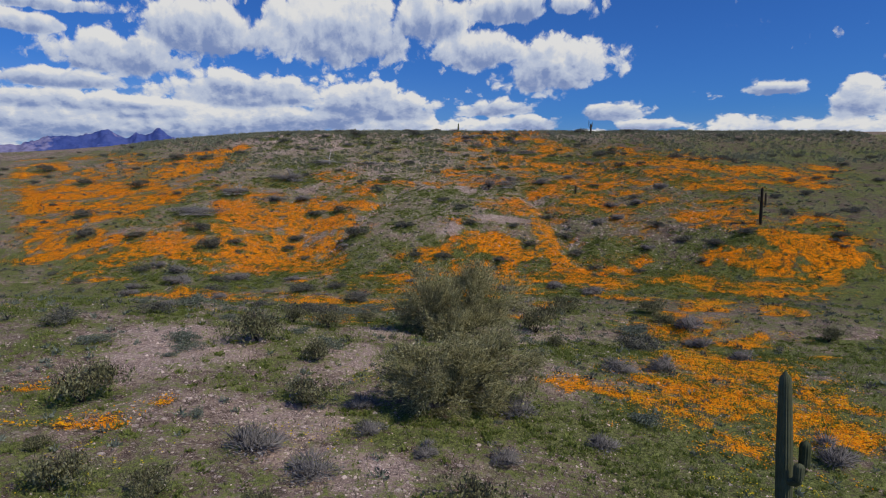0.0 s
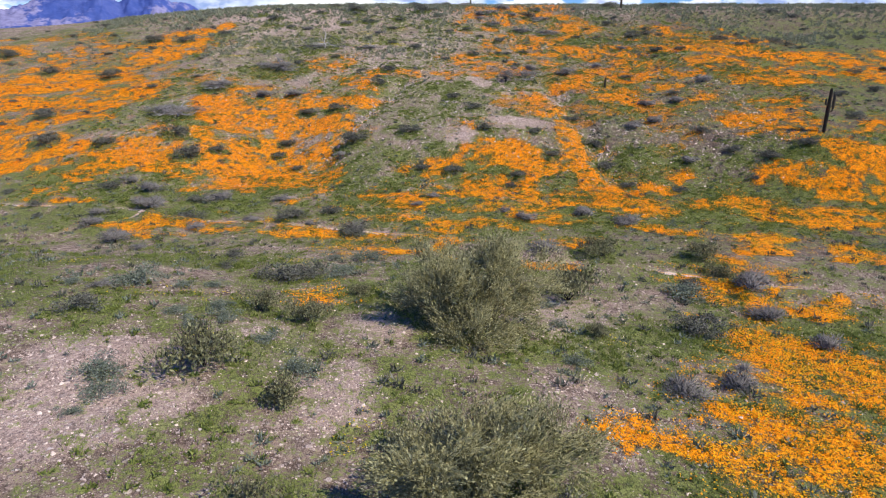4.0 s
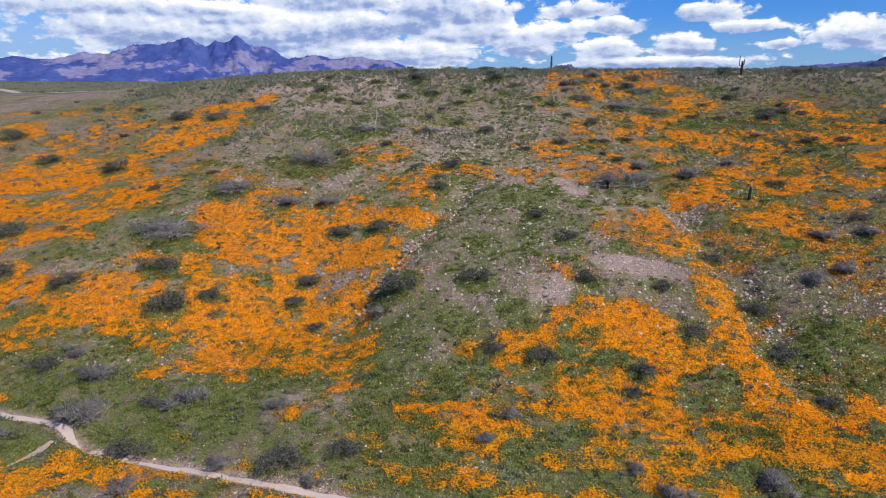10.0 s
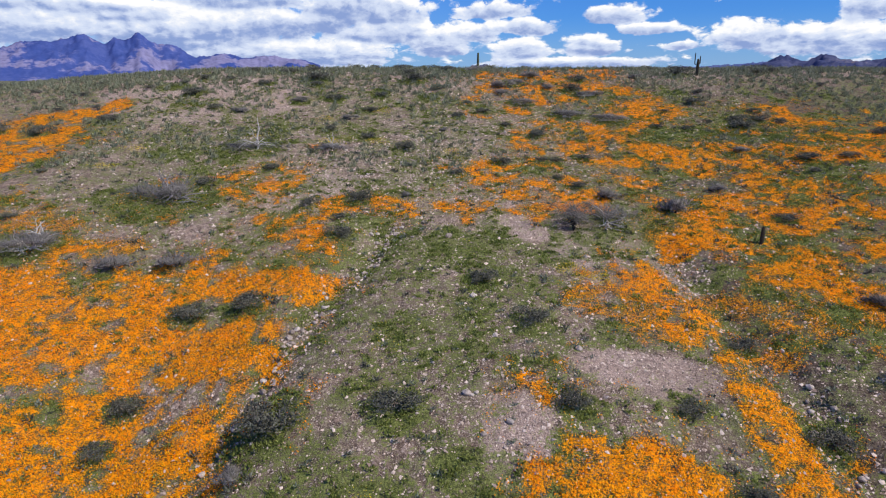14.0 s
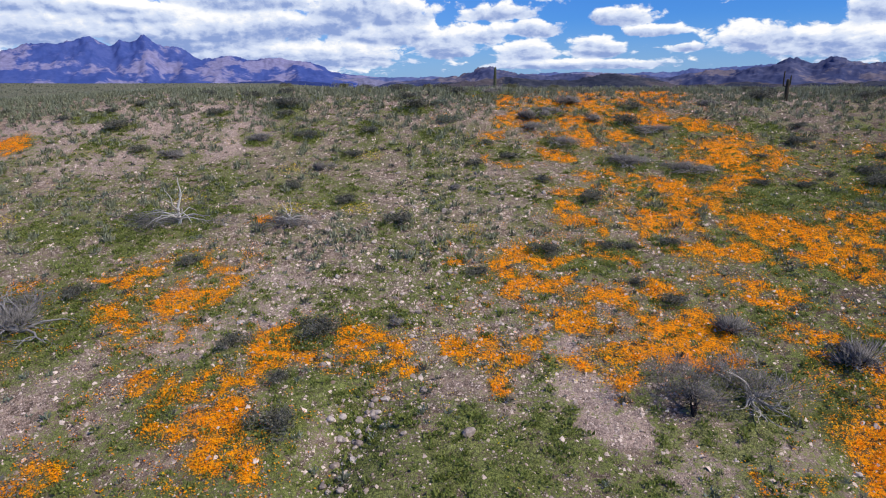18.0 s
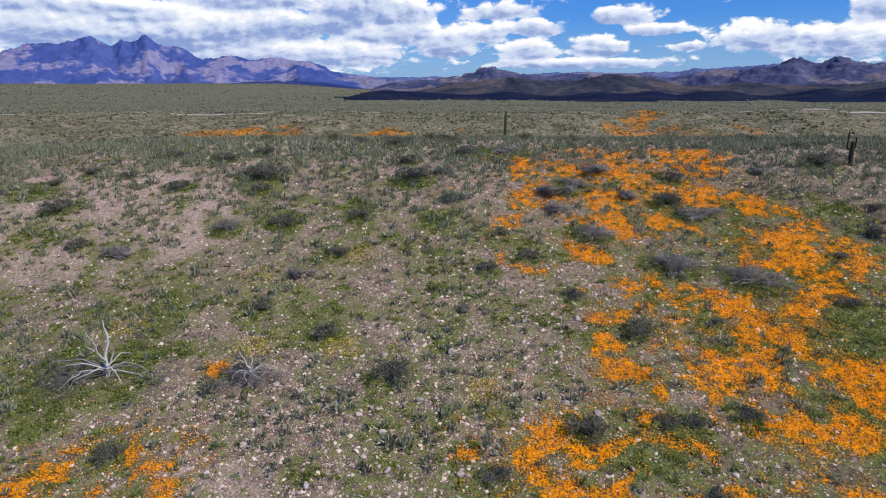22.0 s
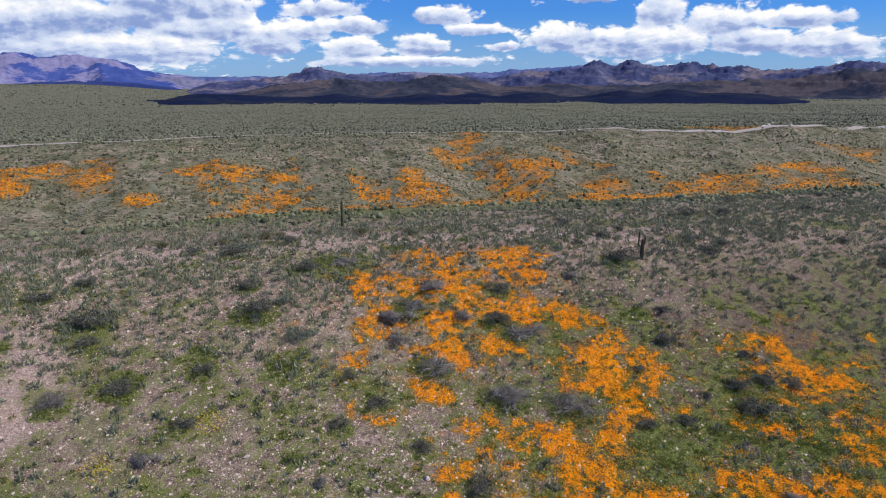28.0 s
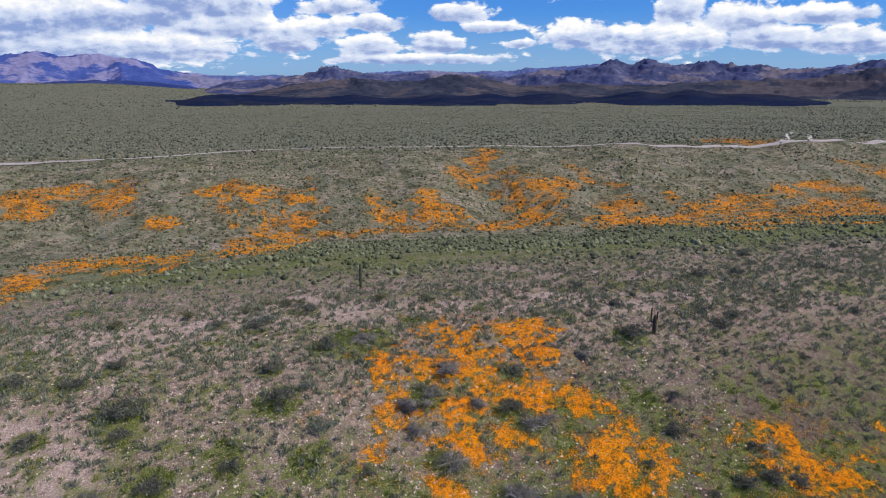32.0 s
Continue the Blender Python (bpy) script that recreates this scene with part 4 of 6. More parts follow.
def poppies(x, y):
    near = 1 - ramp(100, 180, y)
    wx = x + near * (1.3 * rough(x, y, 3.5, 21) + 0.5 * ripple(x, y, 0.9, 28)) + (1 - near) * 3.5 * rough(x, y, 14, 23)
    wy = y + near * (1.3 * rough(x, y, 3.5, 22) + 0.5 * ripple(x, y, 0.9, 29)) + (1 - near) * 3.5 * rough(x, y, 14, 24)
    deep, halo = patchwork(POPPY_PATCHES, wx, wy), patchwork(POPPY_PATCHES, wx, wy, 2.4)
    deep = np.maximum(deep, (1 - near) * 0.7 * halo)
    grain = near + (1 - near) * 3
    holes = rough(x, y * 1.3, 3.0 * grain, 25, 4)
    web = 1 - 2 * np.abs(ripple(x, y * 1.5, 1.2 * grain, 26))
    fine = ripple(x, y * 1.2, 0.55 * grain, 27)
    upper = ramp(34, 56, y) * near
    east = ramp(11, 20, x) * (1 - ramp(70, 85, y)) * ramp(20, 30, y)
    mix = (0.80 - 0.06 * upper - 0.10 * east) * ramp(0.0, 0.65, deep) + 0.85 * holes + 0.34 * web + 0.34 * fine
    rills = ramp(0.80, 0.97, 1 - np.abs(ripple(x + 0.35 * y, y * 0.22, 2.7, 30))) * ramp(6, 12, y) * near  # stony runnels down the slope
    d = ramp(0.30, 0.88, mix - 0.42 * rills) * ramp(0.0, 0.14, deep)
    d = np.maximum(d, 0.62 * ramp(0.30, 0.95, 0.62 * halo + 0.5 * holes + 0.4 * fine + 0.2 * web) * ramp(0.0, 0.3, halo))
    thin = patchwork(THIN_FLOWERS, wx, wy)
    d = np.maximum(d, 0.75 * ramp(0.30, 0.85, 0.52 * ramp(0, 0.6, thin) + 0.8 * holes + 0.3 * web + 0.3 * fine) * ramp(0.0, 0.2, thin))
    d = np.clip(d, 0, 1) * (1 - 0.75 * ramp(0.35, 0.9, patchwork(SKIRTS, x, y, 1.1)))
    return d * ramp(0.35, 0.9, along(TRAIL, x, y)) * (1 - 0.6 * ramp(0.3, 0.8, patchwork(HERB_PATCHES, wx, wy))) * (1 - 0.8 * ramp(0.1, 0.6, patchwork(WORN, wx, wy)))


def herbs(x, y):
    wx, wy = x + 0.8 * rough(x, y, 2.5, 31), y + 0.8 * rough(x, y, 2.5, 32)
    d = 0.72 * ramp(0.1, 0.9, patchwork(HERB_PATCHES, wx, wy)) + 0.35 * ripple(x, y, 0.8, 34) * ramp(0, 0.5, patchwork(HERB_PATCHES, wx, wy))
    d = np.maximum(d, 0.7 * ramp(0.2, 0.8, patchwork(SKIRTS, wx, wy)))
    flat = ramp(-20, -4, y) * (1 - ramp(6, 12, y)) * 0.60 + ramp(-36, -30, y) * (1 - ramp(-20, -14, y)) * 0.34 + (1 - ramp(-34, -22, y)) * (0.26 + 0.24 * ramp(3, 12, x)) + ramp(106, 122, y) * (1 - ramp(198, 214, y)) * 0.66
    flat = flat + ramp(10, 20, y) * (1 - ramp(70, 100, y)) * (0.07 + 0.17 * (1 - ramp(60, 74, y)) + 0.10 * ramp(11, 22, x) * (1 - ramp(62, 78, y))) + ramp(310, 420, y) * 0.12 + ramp(200, 230, y) * (1 - ramp(280, 320, y)) * 0.12
    flat = flat + 0.3 * mound(x, y, 0, 20, 9, 12)
    d = np.maximum(d, np.clip(flat + 0.06 + 0.55 * rough(x, y, 5.0, 33) + 0.45 * rough(x, y, 1.4, 35), 0, 0.9))
    d = np.maximum(d, 0.35 * poppies(x, y))
    d = d * (1 - 0.5 * ramp(0.1, 0.6, patchwork(BARE_BENCH + BARE_CREST, wx, wy))) * (1 - 0.8 * ramp(0.1, 0.6, patchwork(WORN, wx, wy)))
    return d * ramp(0.2, 0.7, along(TRAIL, x, y))


def bareness(x, y):
    wx, wy = x + 0.9 * rough(x, y, 2.2, 41), y + 0.9 * rough(x, y, 2.2, 42)
    d = np.maximum(ramp(0.1, 0.6, patchwork(BARE + BARE_CREST + WORN, wx, wy)), 0.5 * ramp(0.15, 0.7, patchwork(BARE_BENCH, wx, wy)))
    d = np.maximum(d, 0.55 * ramp(0.1, 0.6, rough(x, y, 9, 43)) * (1 - ramp(110, 140, y)))
    d = np.maximum(d, (0.42 + 0.5 * rough(x, y, 4, 44)) * ramp(62, 80, y) * (1 - ramp(98, 108, y)))
    return np.maximum(d, 0.8 * (1 - ramp(0.5, 1.1, along(TRAIL, x, y))))


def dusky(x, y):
    """Darkens the soil on the east side of the hill."""
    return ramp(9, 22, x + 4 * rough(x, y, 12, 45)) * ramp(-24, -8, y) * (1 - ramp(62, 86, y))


# ---- mesh helpers ----
def mesh_of(name, verts, faces, material, layers=None, smooth=False):
    """A mesh from arrays: verts (n, 3), faces (m, 3 or 4)."""
    verts, faces = np.asarray(verts, np.float32), np.asarray(faces, np.int32)
    me = bpy.data.meshes.new(name)
    me.vertices.add(len(verts))
    me.vertices.foreach_set("co", verts.ravel())
    me.loops.add(faces.size)
    me.loops.foreach_set("vertex_index", faces.ravel())
    me.polygons.add(len(faces))
    me.polygons.foreach_set("loop_start", np.arange(0, faces.size, faces.shape[1], dtype=np.int32))
    if smooth:
        me.polygons.foreach_set("use_smooth", np.ones(len(faces), bool))
    for key, values in (layers or {}).items():
        me.attributes.new(key, "FLOAT", "POINT").data.foreach_set("value", np.asarray(values, np.float32))
    me.materials.append(material)
    me.update(calc_edges=True)
    return me


def part(name, mesh, parent, label=""):
    ob = new(name, mesh)
    ob.parent = parent
    return tagged(ob, label) if label else ob


def thing(name, label, category, group="", kind="", at=(0, 0, 0), turn=0.0, size=1.0):
    ob = new(name)
    ob.empty_display_size = 0.3
    ob.matrix_basis = Matrix.LocRotScale(at, Euler((0, 0, turn)), (size, size, size))
    return tagged(ob, label, category, group, kind)


def ground_at(x, y):
    return float(height(np.array([x]), np.array([y]))[0])


# ---- the ground, one sheet to the horizon ----
def steps(a, b, fine, grow, low, high):
    mid = np.arange(a, b, fine)
    up, down, s = [b], [a], fine
    while up[-1] < high:
        s *= grow
        up.append(up[-1] + s)
    s = fine
    while down[-1] > low:
        s *= grow
        down.append(down[-1] - s)
    return np.concatenate([down[:0:-1], mid, up])


gx = steps(-44, 52, 0.38, 1.05, -4800, 4800)
gy = np.concatenate([steps(-62, 108, 0.38, 1.09, -1500, 108)[:-1], np.arange(108, 330, 1.3), steps(330, 331, 2.0, 1.06, 331, 4800)[1:]])
GX, GY = np.meshgrid(gx, gy)
flat_x, flat_y = GX.ravel(), GY.ravel()
GZ = height(flat_x, flat_y)
idx = np.arange(len(flat_x)).reshape(GX.shape)
quads = np.stack([idx[:-1, :-1], idx[:-1, 1:], idx[1:, 1:], idx[1:, :-1]], -1).reshape(-1, 4)
ground = new("ground", mesh_of("ground", np.stack([flat_x, flat_y, GZ], -1), quads, M_GROUND,
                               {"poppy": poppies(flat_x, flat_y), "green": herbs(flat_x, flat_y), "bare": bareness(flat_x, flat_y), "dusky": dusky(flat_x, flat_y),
                                "far": ramp(112, 200, flat_y), "plain": ramp(320, 420, flat_y)}, smooth=True))
tagged(ground, "stony desert ground with dry grass, herbs and poppy fields", "ground", kind="structure")


def strip(name, points, width, material, label, lift=0.08, every=0.5, ragged=0.25):
    """A band laid over the ground along a line."""
    pts = [Vector((*p, 0)) for p in points]
    line = []
    for i in range(len(pts) - 1):
        p0, p1, p2, p3 = pts[max(i - 1, 0)], pts[i], pts[i + 1], pts[min(i + 2, len(pts) - 1)]
        count = max(2, int((p2 - p1).length / every))
        for j in range(count):
            s = j / count
            line.append(0.5 * (2 * p1 + (p2 - p0) * s + (2 * p0 - 5 * p1 + 4 * p2 - p3) * s * s + (3 * p1 - p0 - 3 * p2 + p3) * s**3))
    c = np.array([(v.x, v.y) for v in line])
    d = np.gradient(c, axis=0)
    d /= np.linalg.norm(d, axis=1)[:, None] + 1e-9
    side = np.stack([d[:, 1], -d[:, 0]], -1)
    across = np.linspace(-0.5, 0.5, 5)
    vs = []
    for a in across:
        w = width * (1 + ragged * 2 * rough(c[:, 0] + 40 * a, c[:, 1], 2.5 * width, 51))
        q = c + side * (a * w)[:, None]
        z = height(q[:, 0], q[:, 1]) + lift - (0.05 if abs(a) == 0.5 else 0.0)
        vs.append(np.column_stack([q, z]))
    vs = np.stack(vs, 1)
    k = np.arange(vs.shape[0] * 5).reshape(-1, 5)
    f = np.stack([k[:-1, :-1], k[:-1, 1:], k[1:, 1:], k[1:, :-1]], -1).reshape(-1, 4)
    return tagged(new(name, mesh_of(name, vs.reshape(-1, 3), f, material, smooth=True)), label, "trail", kind="structure")


strip("trail", TRAIL, 0.42, M_TRAIL, "narrow pale sandy footpath winding through the wash", ragged=0.45)
strip("trail", SIDE_TRAIL, 0.7, M_TRAIL, "pale sandy side path branching off the footpath")
ROAD = [(-420, 300), (-260, 306), (-115, 317), (-76, 318), (-49, 332), (-20, 350), (24, 356), (65, 342), (111, 334), (143, 310), (189, 298), (237, 299), (279, 298), (330, 306), (420, 330), (700, 380)]
strip("road", ROAD, 5.2, M_ROAD, "pale graded dirt road along the far bench", lift=0.35, every=3, ragged=0.06)["category"] = "road"
for bend in ([(250, 300), (290, 340), (330, 386), (364, 418)], [(268, 300), (315, 350), (354, 393)]):
    strip("road", bend, 2.2, M_ROAD, "pale dirt track leaving the graded road", lift=0.3, every=3, ragged=0.1)["category"] = "road"


# ---- mountains round the plain ----
def mountain_material(name, dark, light, sunlit_scar):
    m = bpy.data.materials.new(name)
    m.use_nodes = True
    k = Nodes(m.node_tree)
    place = k.add("ShaderNodeTexCoord").outputs["Object"]
    a, b2 = k.noise(place, 0.006, 8, 0.62), k.noise(place, 0.03, 6, 0.65)
    col = k.mix(k.span(k.math("ADD", k.math("MULTIPLY", a, 0.6), k.math("MULTIPLY", b2, 0.4)), 0.38, 0.62), dark, light)
    # pale cliffs, and flanks sunlit between cloud shadows, painted as colour patches
    patch = k.math("ADD", k.noise(place, 0.0030, 8, 0.62), k.math("MULTIPLY", k.math("SUBTRACT", b2, 0.5), 0.16))
    col = k.mix(k.span(patch, 0.50, 0.56, 0.0, 0.85), col, k.mix(k.span(b2, 0.35, 0.65), tuple(0.72 * c for c in sunlit_scar), sunlit_scar))
    b = k.add("ShaderNodeBsdfPrincipled")
    k.link(col, b.inputs["Base Color"])
    b.inputs["Roughness"].default_value = 1.0
    b.inputs["Specular IOR Level"].default_value = 0.0
    k.link(b.outputs[0], k.add("ShaderNodeOutputMaterial").inputs[0])
    return m


def mountain_range(label, crest, distance, depth, foot, material, seed, rugged=0.35):
    """A range whose crest follows (azimuth, elevation) knots in degrees, seen from the middle of the plan."""
    az = np.radians(np.linspace(crest[0][0], crest[-1][0], max(160, int(14 * (crest[-1][0] - crest[0][0])))))
    top = 28 + distance * np.tan(np.radians(curve(crest, np.degrees(az))))
    rows = np.linspace(0, 1, 52)
    vs = []
    for r in rows:
        d = distance - depth * (1 - r / 0.72) if r < 0.72 else distance + depth * 0.6 * (r - 0.72) / 0.28
        x, y = d * np.sin(az), d * np.cos(az)
        shape = (r / 0.72) ** 1.25 if r < 0.72 else 1 - ((r - 0.72) / 0.28) ** 1.4
        ridges = 1 - np.abs(rough(x * 1.0 + 0.25 * y, y * 0.35, depth * 0.42, seed, 5)) * 2.0
        h = foot + (top - foot) * shape * (1 + rugged * (ridges - 0.55) * (1 - shape) * 1.9) + (top - foot) * 0.30 * rugged * (rough(x, y, depth * 0.16, seed + 3, 5) + 0.6 * (0.5 - np.abs(rough(x, y, depth * 0.10, seed + 7, 4)) * 2)) * shape
        vs.append(np.column_stack([x, y, h]))
    vs = np.stack(vs)
    k = np.arange(vs.shape[0] * vs.shape[1]).reshape(vs.shape[:2])
    f = np.stack([k[:-1, :-1], k[:-1, 1:], k[1:, 1:], k[1:, :-1]], -1).reshape(-1, 4)
    return tagged(new("mountain_range", mesh_of("mountain_range", vs.reshape(-1, 3), f, material, smooth=True)), label, "mountains", kind="structure")


# aerial haze is put into these base colours as blue and violet
M_BLUE = mountain_material("far_blue_haze_rock", (0.050, 0.084, 0.270), (0.090, 0.122, 0.320), (0.310, 0.285, 0.430))
M_HAZE = mountain_material("haze_tinted_rock", (0.090, 0.125, 0.280), (0.160, 0.180, 0.330), (0.250, 0.235, 0.330))
M_VIOLET = mountain_material("violet_haze_rock", (0.046, 0.058, 0.130), (0.110, 0.115, 0.190), (0.235, 0.195, 0.215))
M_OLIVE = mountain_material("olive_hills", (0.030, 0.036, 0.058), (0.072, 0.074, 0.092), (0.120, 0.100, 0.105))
# cloud shadow over hills and plain is put into this near-black colour
M_FOOTHILL = mountain_material("cloud_shaded_hills", (0.010, 0.017, 0.046), (0.020, 0.027, 0.056), (0.028, 0.034, 0.058))
M_NAVY = mountain_material("navy_haze_rock", (0.028, 0.046, 0.150), (0.046, 0.066, 0.180), (0.070, 0.085, 0.190))
FOUR_PEAKS = [(-62, 1.4), (-50, 1.6), (-41.4, 1.72), (-37.9, 1.8), (-35.6, 2.1), (-33.5, 2.5), (-31.3, 2.86), (-29.6, 3.05), (-28.6, 3.5), (-27.9, 3.15), (-27.3, 3.0), (-26.6, 3.45),
              (-26.0, 3.15), (-25.5, 3.2), (-24.9, 3.6), (-24.1, 3.05), (-23.5, 2.72), (-22.4, 2.92), (-21.0, 2.2), (-18.6, 2.1), (-16.1, 1.88), (-14.2, 2.05), (-12.1, 1.75), (-9.6, 1.0), (-7, 0.65),
              (2, 0.4), (8, 0.1)]
mountain_range("high mountain range with four jagged peaks, tinted blue for haze", FOUR_PEAKS, 4500, 800, -20, M_BLUE, 61, 0.42)
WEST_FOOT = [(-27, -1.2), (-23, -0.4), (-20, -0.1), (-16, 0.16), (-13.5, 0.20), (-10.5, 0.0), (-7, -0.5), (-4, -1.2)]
mountain_range("low dark hills below the high range, tinted blue for haze", WEST_FOOT, 3700, 350, -16, M_NAVY, 64, 0.3)
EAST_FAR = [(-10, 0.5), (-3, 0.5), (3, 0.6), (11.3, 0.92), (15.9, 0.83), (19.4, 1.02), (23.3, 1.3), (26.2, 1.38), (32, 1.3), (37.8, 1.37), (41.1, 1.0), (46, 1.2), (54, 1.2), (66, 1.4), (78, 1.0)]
mountain_range("far mountains on the horizon, tinted blue for haze", EAST_FAR, 4300, 500, -20, M_HAZE, 67, 0.4)
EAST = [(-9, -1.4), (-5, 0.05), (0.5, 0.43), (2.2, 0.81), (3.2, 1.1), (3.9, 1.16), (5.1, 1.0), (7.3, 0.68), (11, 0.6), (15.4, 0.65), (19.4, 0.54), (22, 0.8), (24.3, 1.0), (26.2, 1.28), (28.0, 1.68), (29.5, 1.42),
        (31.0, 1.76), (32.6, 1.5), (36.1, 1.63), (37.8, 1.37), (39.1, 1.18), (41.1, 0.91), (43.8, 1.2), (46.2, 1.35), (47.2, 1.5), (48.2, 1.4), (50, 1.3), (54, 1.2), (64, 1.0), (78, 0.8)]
mountain_range("rugged brown mountains with cliffs, tinted violet for haze", EAST, 3500, 700, -22, M_VIOLET, 71, 0.85)
OLIVE = [(-7, -1.5), (-2, -0.5), (2.4, 0.2), (6.3, 0.44), (9.3, 0.2), (13.4, 0.54), (16.9, 0.44), (19.4, -0.1), (24.3, 0.05), (29, -0.1), (34, 0.1), (39, 0.25), (42, 0.4), (43.9, 0.6), (45.7, 0.85), (48, 1.0), (52, 1.2), (60, 0.8), (76, 0.5)]
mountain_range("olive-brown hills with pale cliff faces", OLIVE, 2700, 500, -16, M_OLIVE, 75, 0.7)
# this dark range also stands in for cloud shadow lying on the plain
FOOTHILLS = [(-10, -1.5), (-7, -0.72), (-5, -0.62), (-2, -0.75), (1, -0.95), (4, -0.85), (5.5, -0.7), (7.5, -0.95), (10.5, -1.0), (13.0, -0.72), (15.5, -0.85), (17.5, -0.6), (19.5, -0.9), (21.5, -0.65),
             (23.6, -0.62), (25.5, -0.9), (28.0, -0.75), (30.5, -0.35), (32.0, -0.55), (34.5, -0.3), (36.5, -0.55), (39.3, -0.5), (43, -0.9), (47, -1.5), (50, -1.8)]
mountain_range("long low hills on the plain, coloured dark for cloud shadow", FOOTHILLS, 1800, 420, -12, M_FOOTHILL, 77, 0.5)


# ---- plants: parts made from small pieces ----
rng = np.random.default_rng(5)


def tube(points, radii, sides=5):
    """A tapered tube along points; returns verts and quads."""
    p = np.asarray(points, float)
    d = np.gradient(p, axis=0)
    d /= np.linalg.norm(d, axis=1)[:, None] + 1e-9
    ref = np.where(np.abs(d[:, 2:3]) < 0.9, np.array([[0, 0, 1.0]]), np.array([[1.0, 0, 0]]))
    u = np.cross(d, ref)
    u /= np.linalg.norm(u, axis=1)[:, None] + 1e-9
    w = np.cross(d, u)
    a = np.arange(sides) * 2 * math.pi / sides
    ring = u[:, None, :] * np.cos(a)[None, :, None] + w[:, None, :] * np.sin(a)[None, :, None]
    v = p[:, None, :] + ring * np.asarray(radii, float)[:, None, None]
    k = np.arange(len(p) * sides).reshape(len(p), sides)
    nxt = np.roll(k, -1, axis=1)
    f = np.stack([k[:-1], nxt[:-1], nxt[1:], k[1:]], -1).reshape(-1, 4)
    return v.reshape(-1, 3), f


def joined(pieces):
    vs, fs, base = [], [], 0
    for v, f in pieces:
        vs.append(v)
        fs.append(np.asarray(f) + base)
        base += len(v)
    return np.concatenate(vs), np.concatenate(fs)


def spikes(start, way, length, width):
    """Many thin tapered three-sided twigs at once."""
    start, way = np.asarray(start), np.asarray(way)
    way = way / (np.linalg.norm(way, axis=1)[:, None] + 1e-9)
    ref = rng.normal(size=way.shape)
    u = np.cross(way, ref)
    u /= np.linalg.norm(u, axis=1)[:, None] + 1e-9
    w = np.cross(way, u)
    wd = np.broadcast_to(np.asarray(width, float), (len(start),))[:, None]
    ln = np.broadcast_to(np.asarray(length, float), (len(start),))[:, None]
    v = np.stack([start + u * wd, start + (-0.5 * u + 0.87 * w) * wd, start + (-0.5 * u - 0.87 * w) * wd, start + way * ln], 1)
    k = 4 * np.arange(len(start))[:, None, None]
    f = (k + np.array([[0, 1, 3], [1, 2, 3], [2, 0, 3]])[None]).reshape(-1, 3)
    return v.reshape(-1, 3), f


def leaves(centre, size, lean=None):
    """Small folded leaves: two triangles each."""
    centre = np.asarray(centre)
    count = len(centre)
    a = rng.normal(size=(count, 3)) if lean is None else lean + 0.7 * rng.normal(size=(count, 3))
    a /= np.linalg.norm(a, axis=1)[:, None]
    b = np.cross(a, rng.normal(size=(count, 3)))
    b /= np.linalg.norm(b, axis=1)[:, None]
    c = np.cross(a, b)
    s = np.broadcast_to(np.asarray(size, float), (count,))[:, None]
    v = np.stack([centre - a * s, centre + b * s * 0.45 + c * s * 0.2, centre + a * s, centre - b * s * 0.45 + c * s * 0.2], 1)
    k = 4 * np.arange(count)[:, None, None]
    f = (k + np.array([[0, 1, 2], [0, 2, 3]])[None]).reshape(-1, 3)
    return v.reshape(-1, 3), f


def dome(count, wide, tall, inner=0.55, lobes=7, seed=0):
    """Points in an uneven, lobed dome that stands on the ground."""
    r = np.random.default_rng(seed)
    centres = np.column_stack([r.normal(0, 0.27, lobes), r.normal(0, 0.27, lobes), r.uniform(0.25, 0.62, lobes)])
    sizes = r.uniform(0.22, 0.40, lobes)
    pick = r.integers(0, lobes, count)
    d = r.normal(size=(count, 3))
    d /= np.linalg.norm(d, axis=1)[:, None]
    d[:, 2] = np.abs(d[:, 2]) * np.where(r.random(count) < 0.75, 1, -0.7)
    p = centres[pick] + d * (sizes[pick] * (inner + (1 - inner) * r.random(count)))[:, None]
    p[:, 2] = np.clip(p[:, 2], 0.03, None)
    return p * np.array([wide, wide, tall]), d


def stems(count, wide, tall, thick, seed, bend=0.3):
    r = np.random.default_rng(seed)
    pieces = []
    for _ in range(count):
        a, out = r.uniform(0, 2 * math.pi), r.uniform(0.15, 0.5) * wide
        end = np.array([math.cos(a) * out, math.sin(a) * out, r.uniform(0.45, 0.95) * tall])
        s = np.linspace(0, 1, 5)[:, None]
        pts = s * end + (s * (1 - s)) * r.normal(0, bend, 3) * wide * 0.5
        pts[:, 2] = np.maximum(pts[:, 2], 0) - 0.03 * (s[:, 0] == 0)
        pieces.append(tube(pts, thick * (1 - 0.75 * s[:, 0]), 4))
    return joined(pieces)


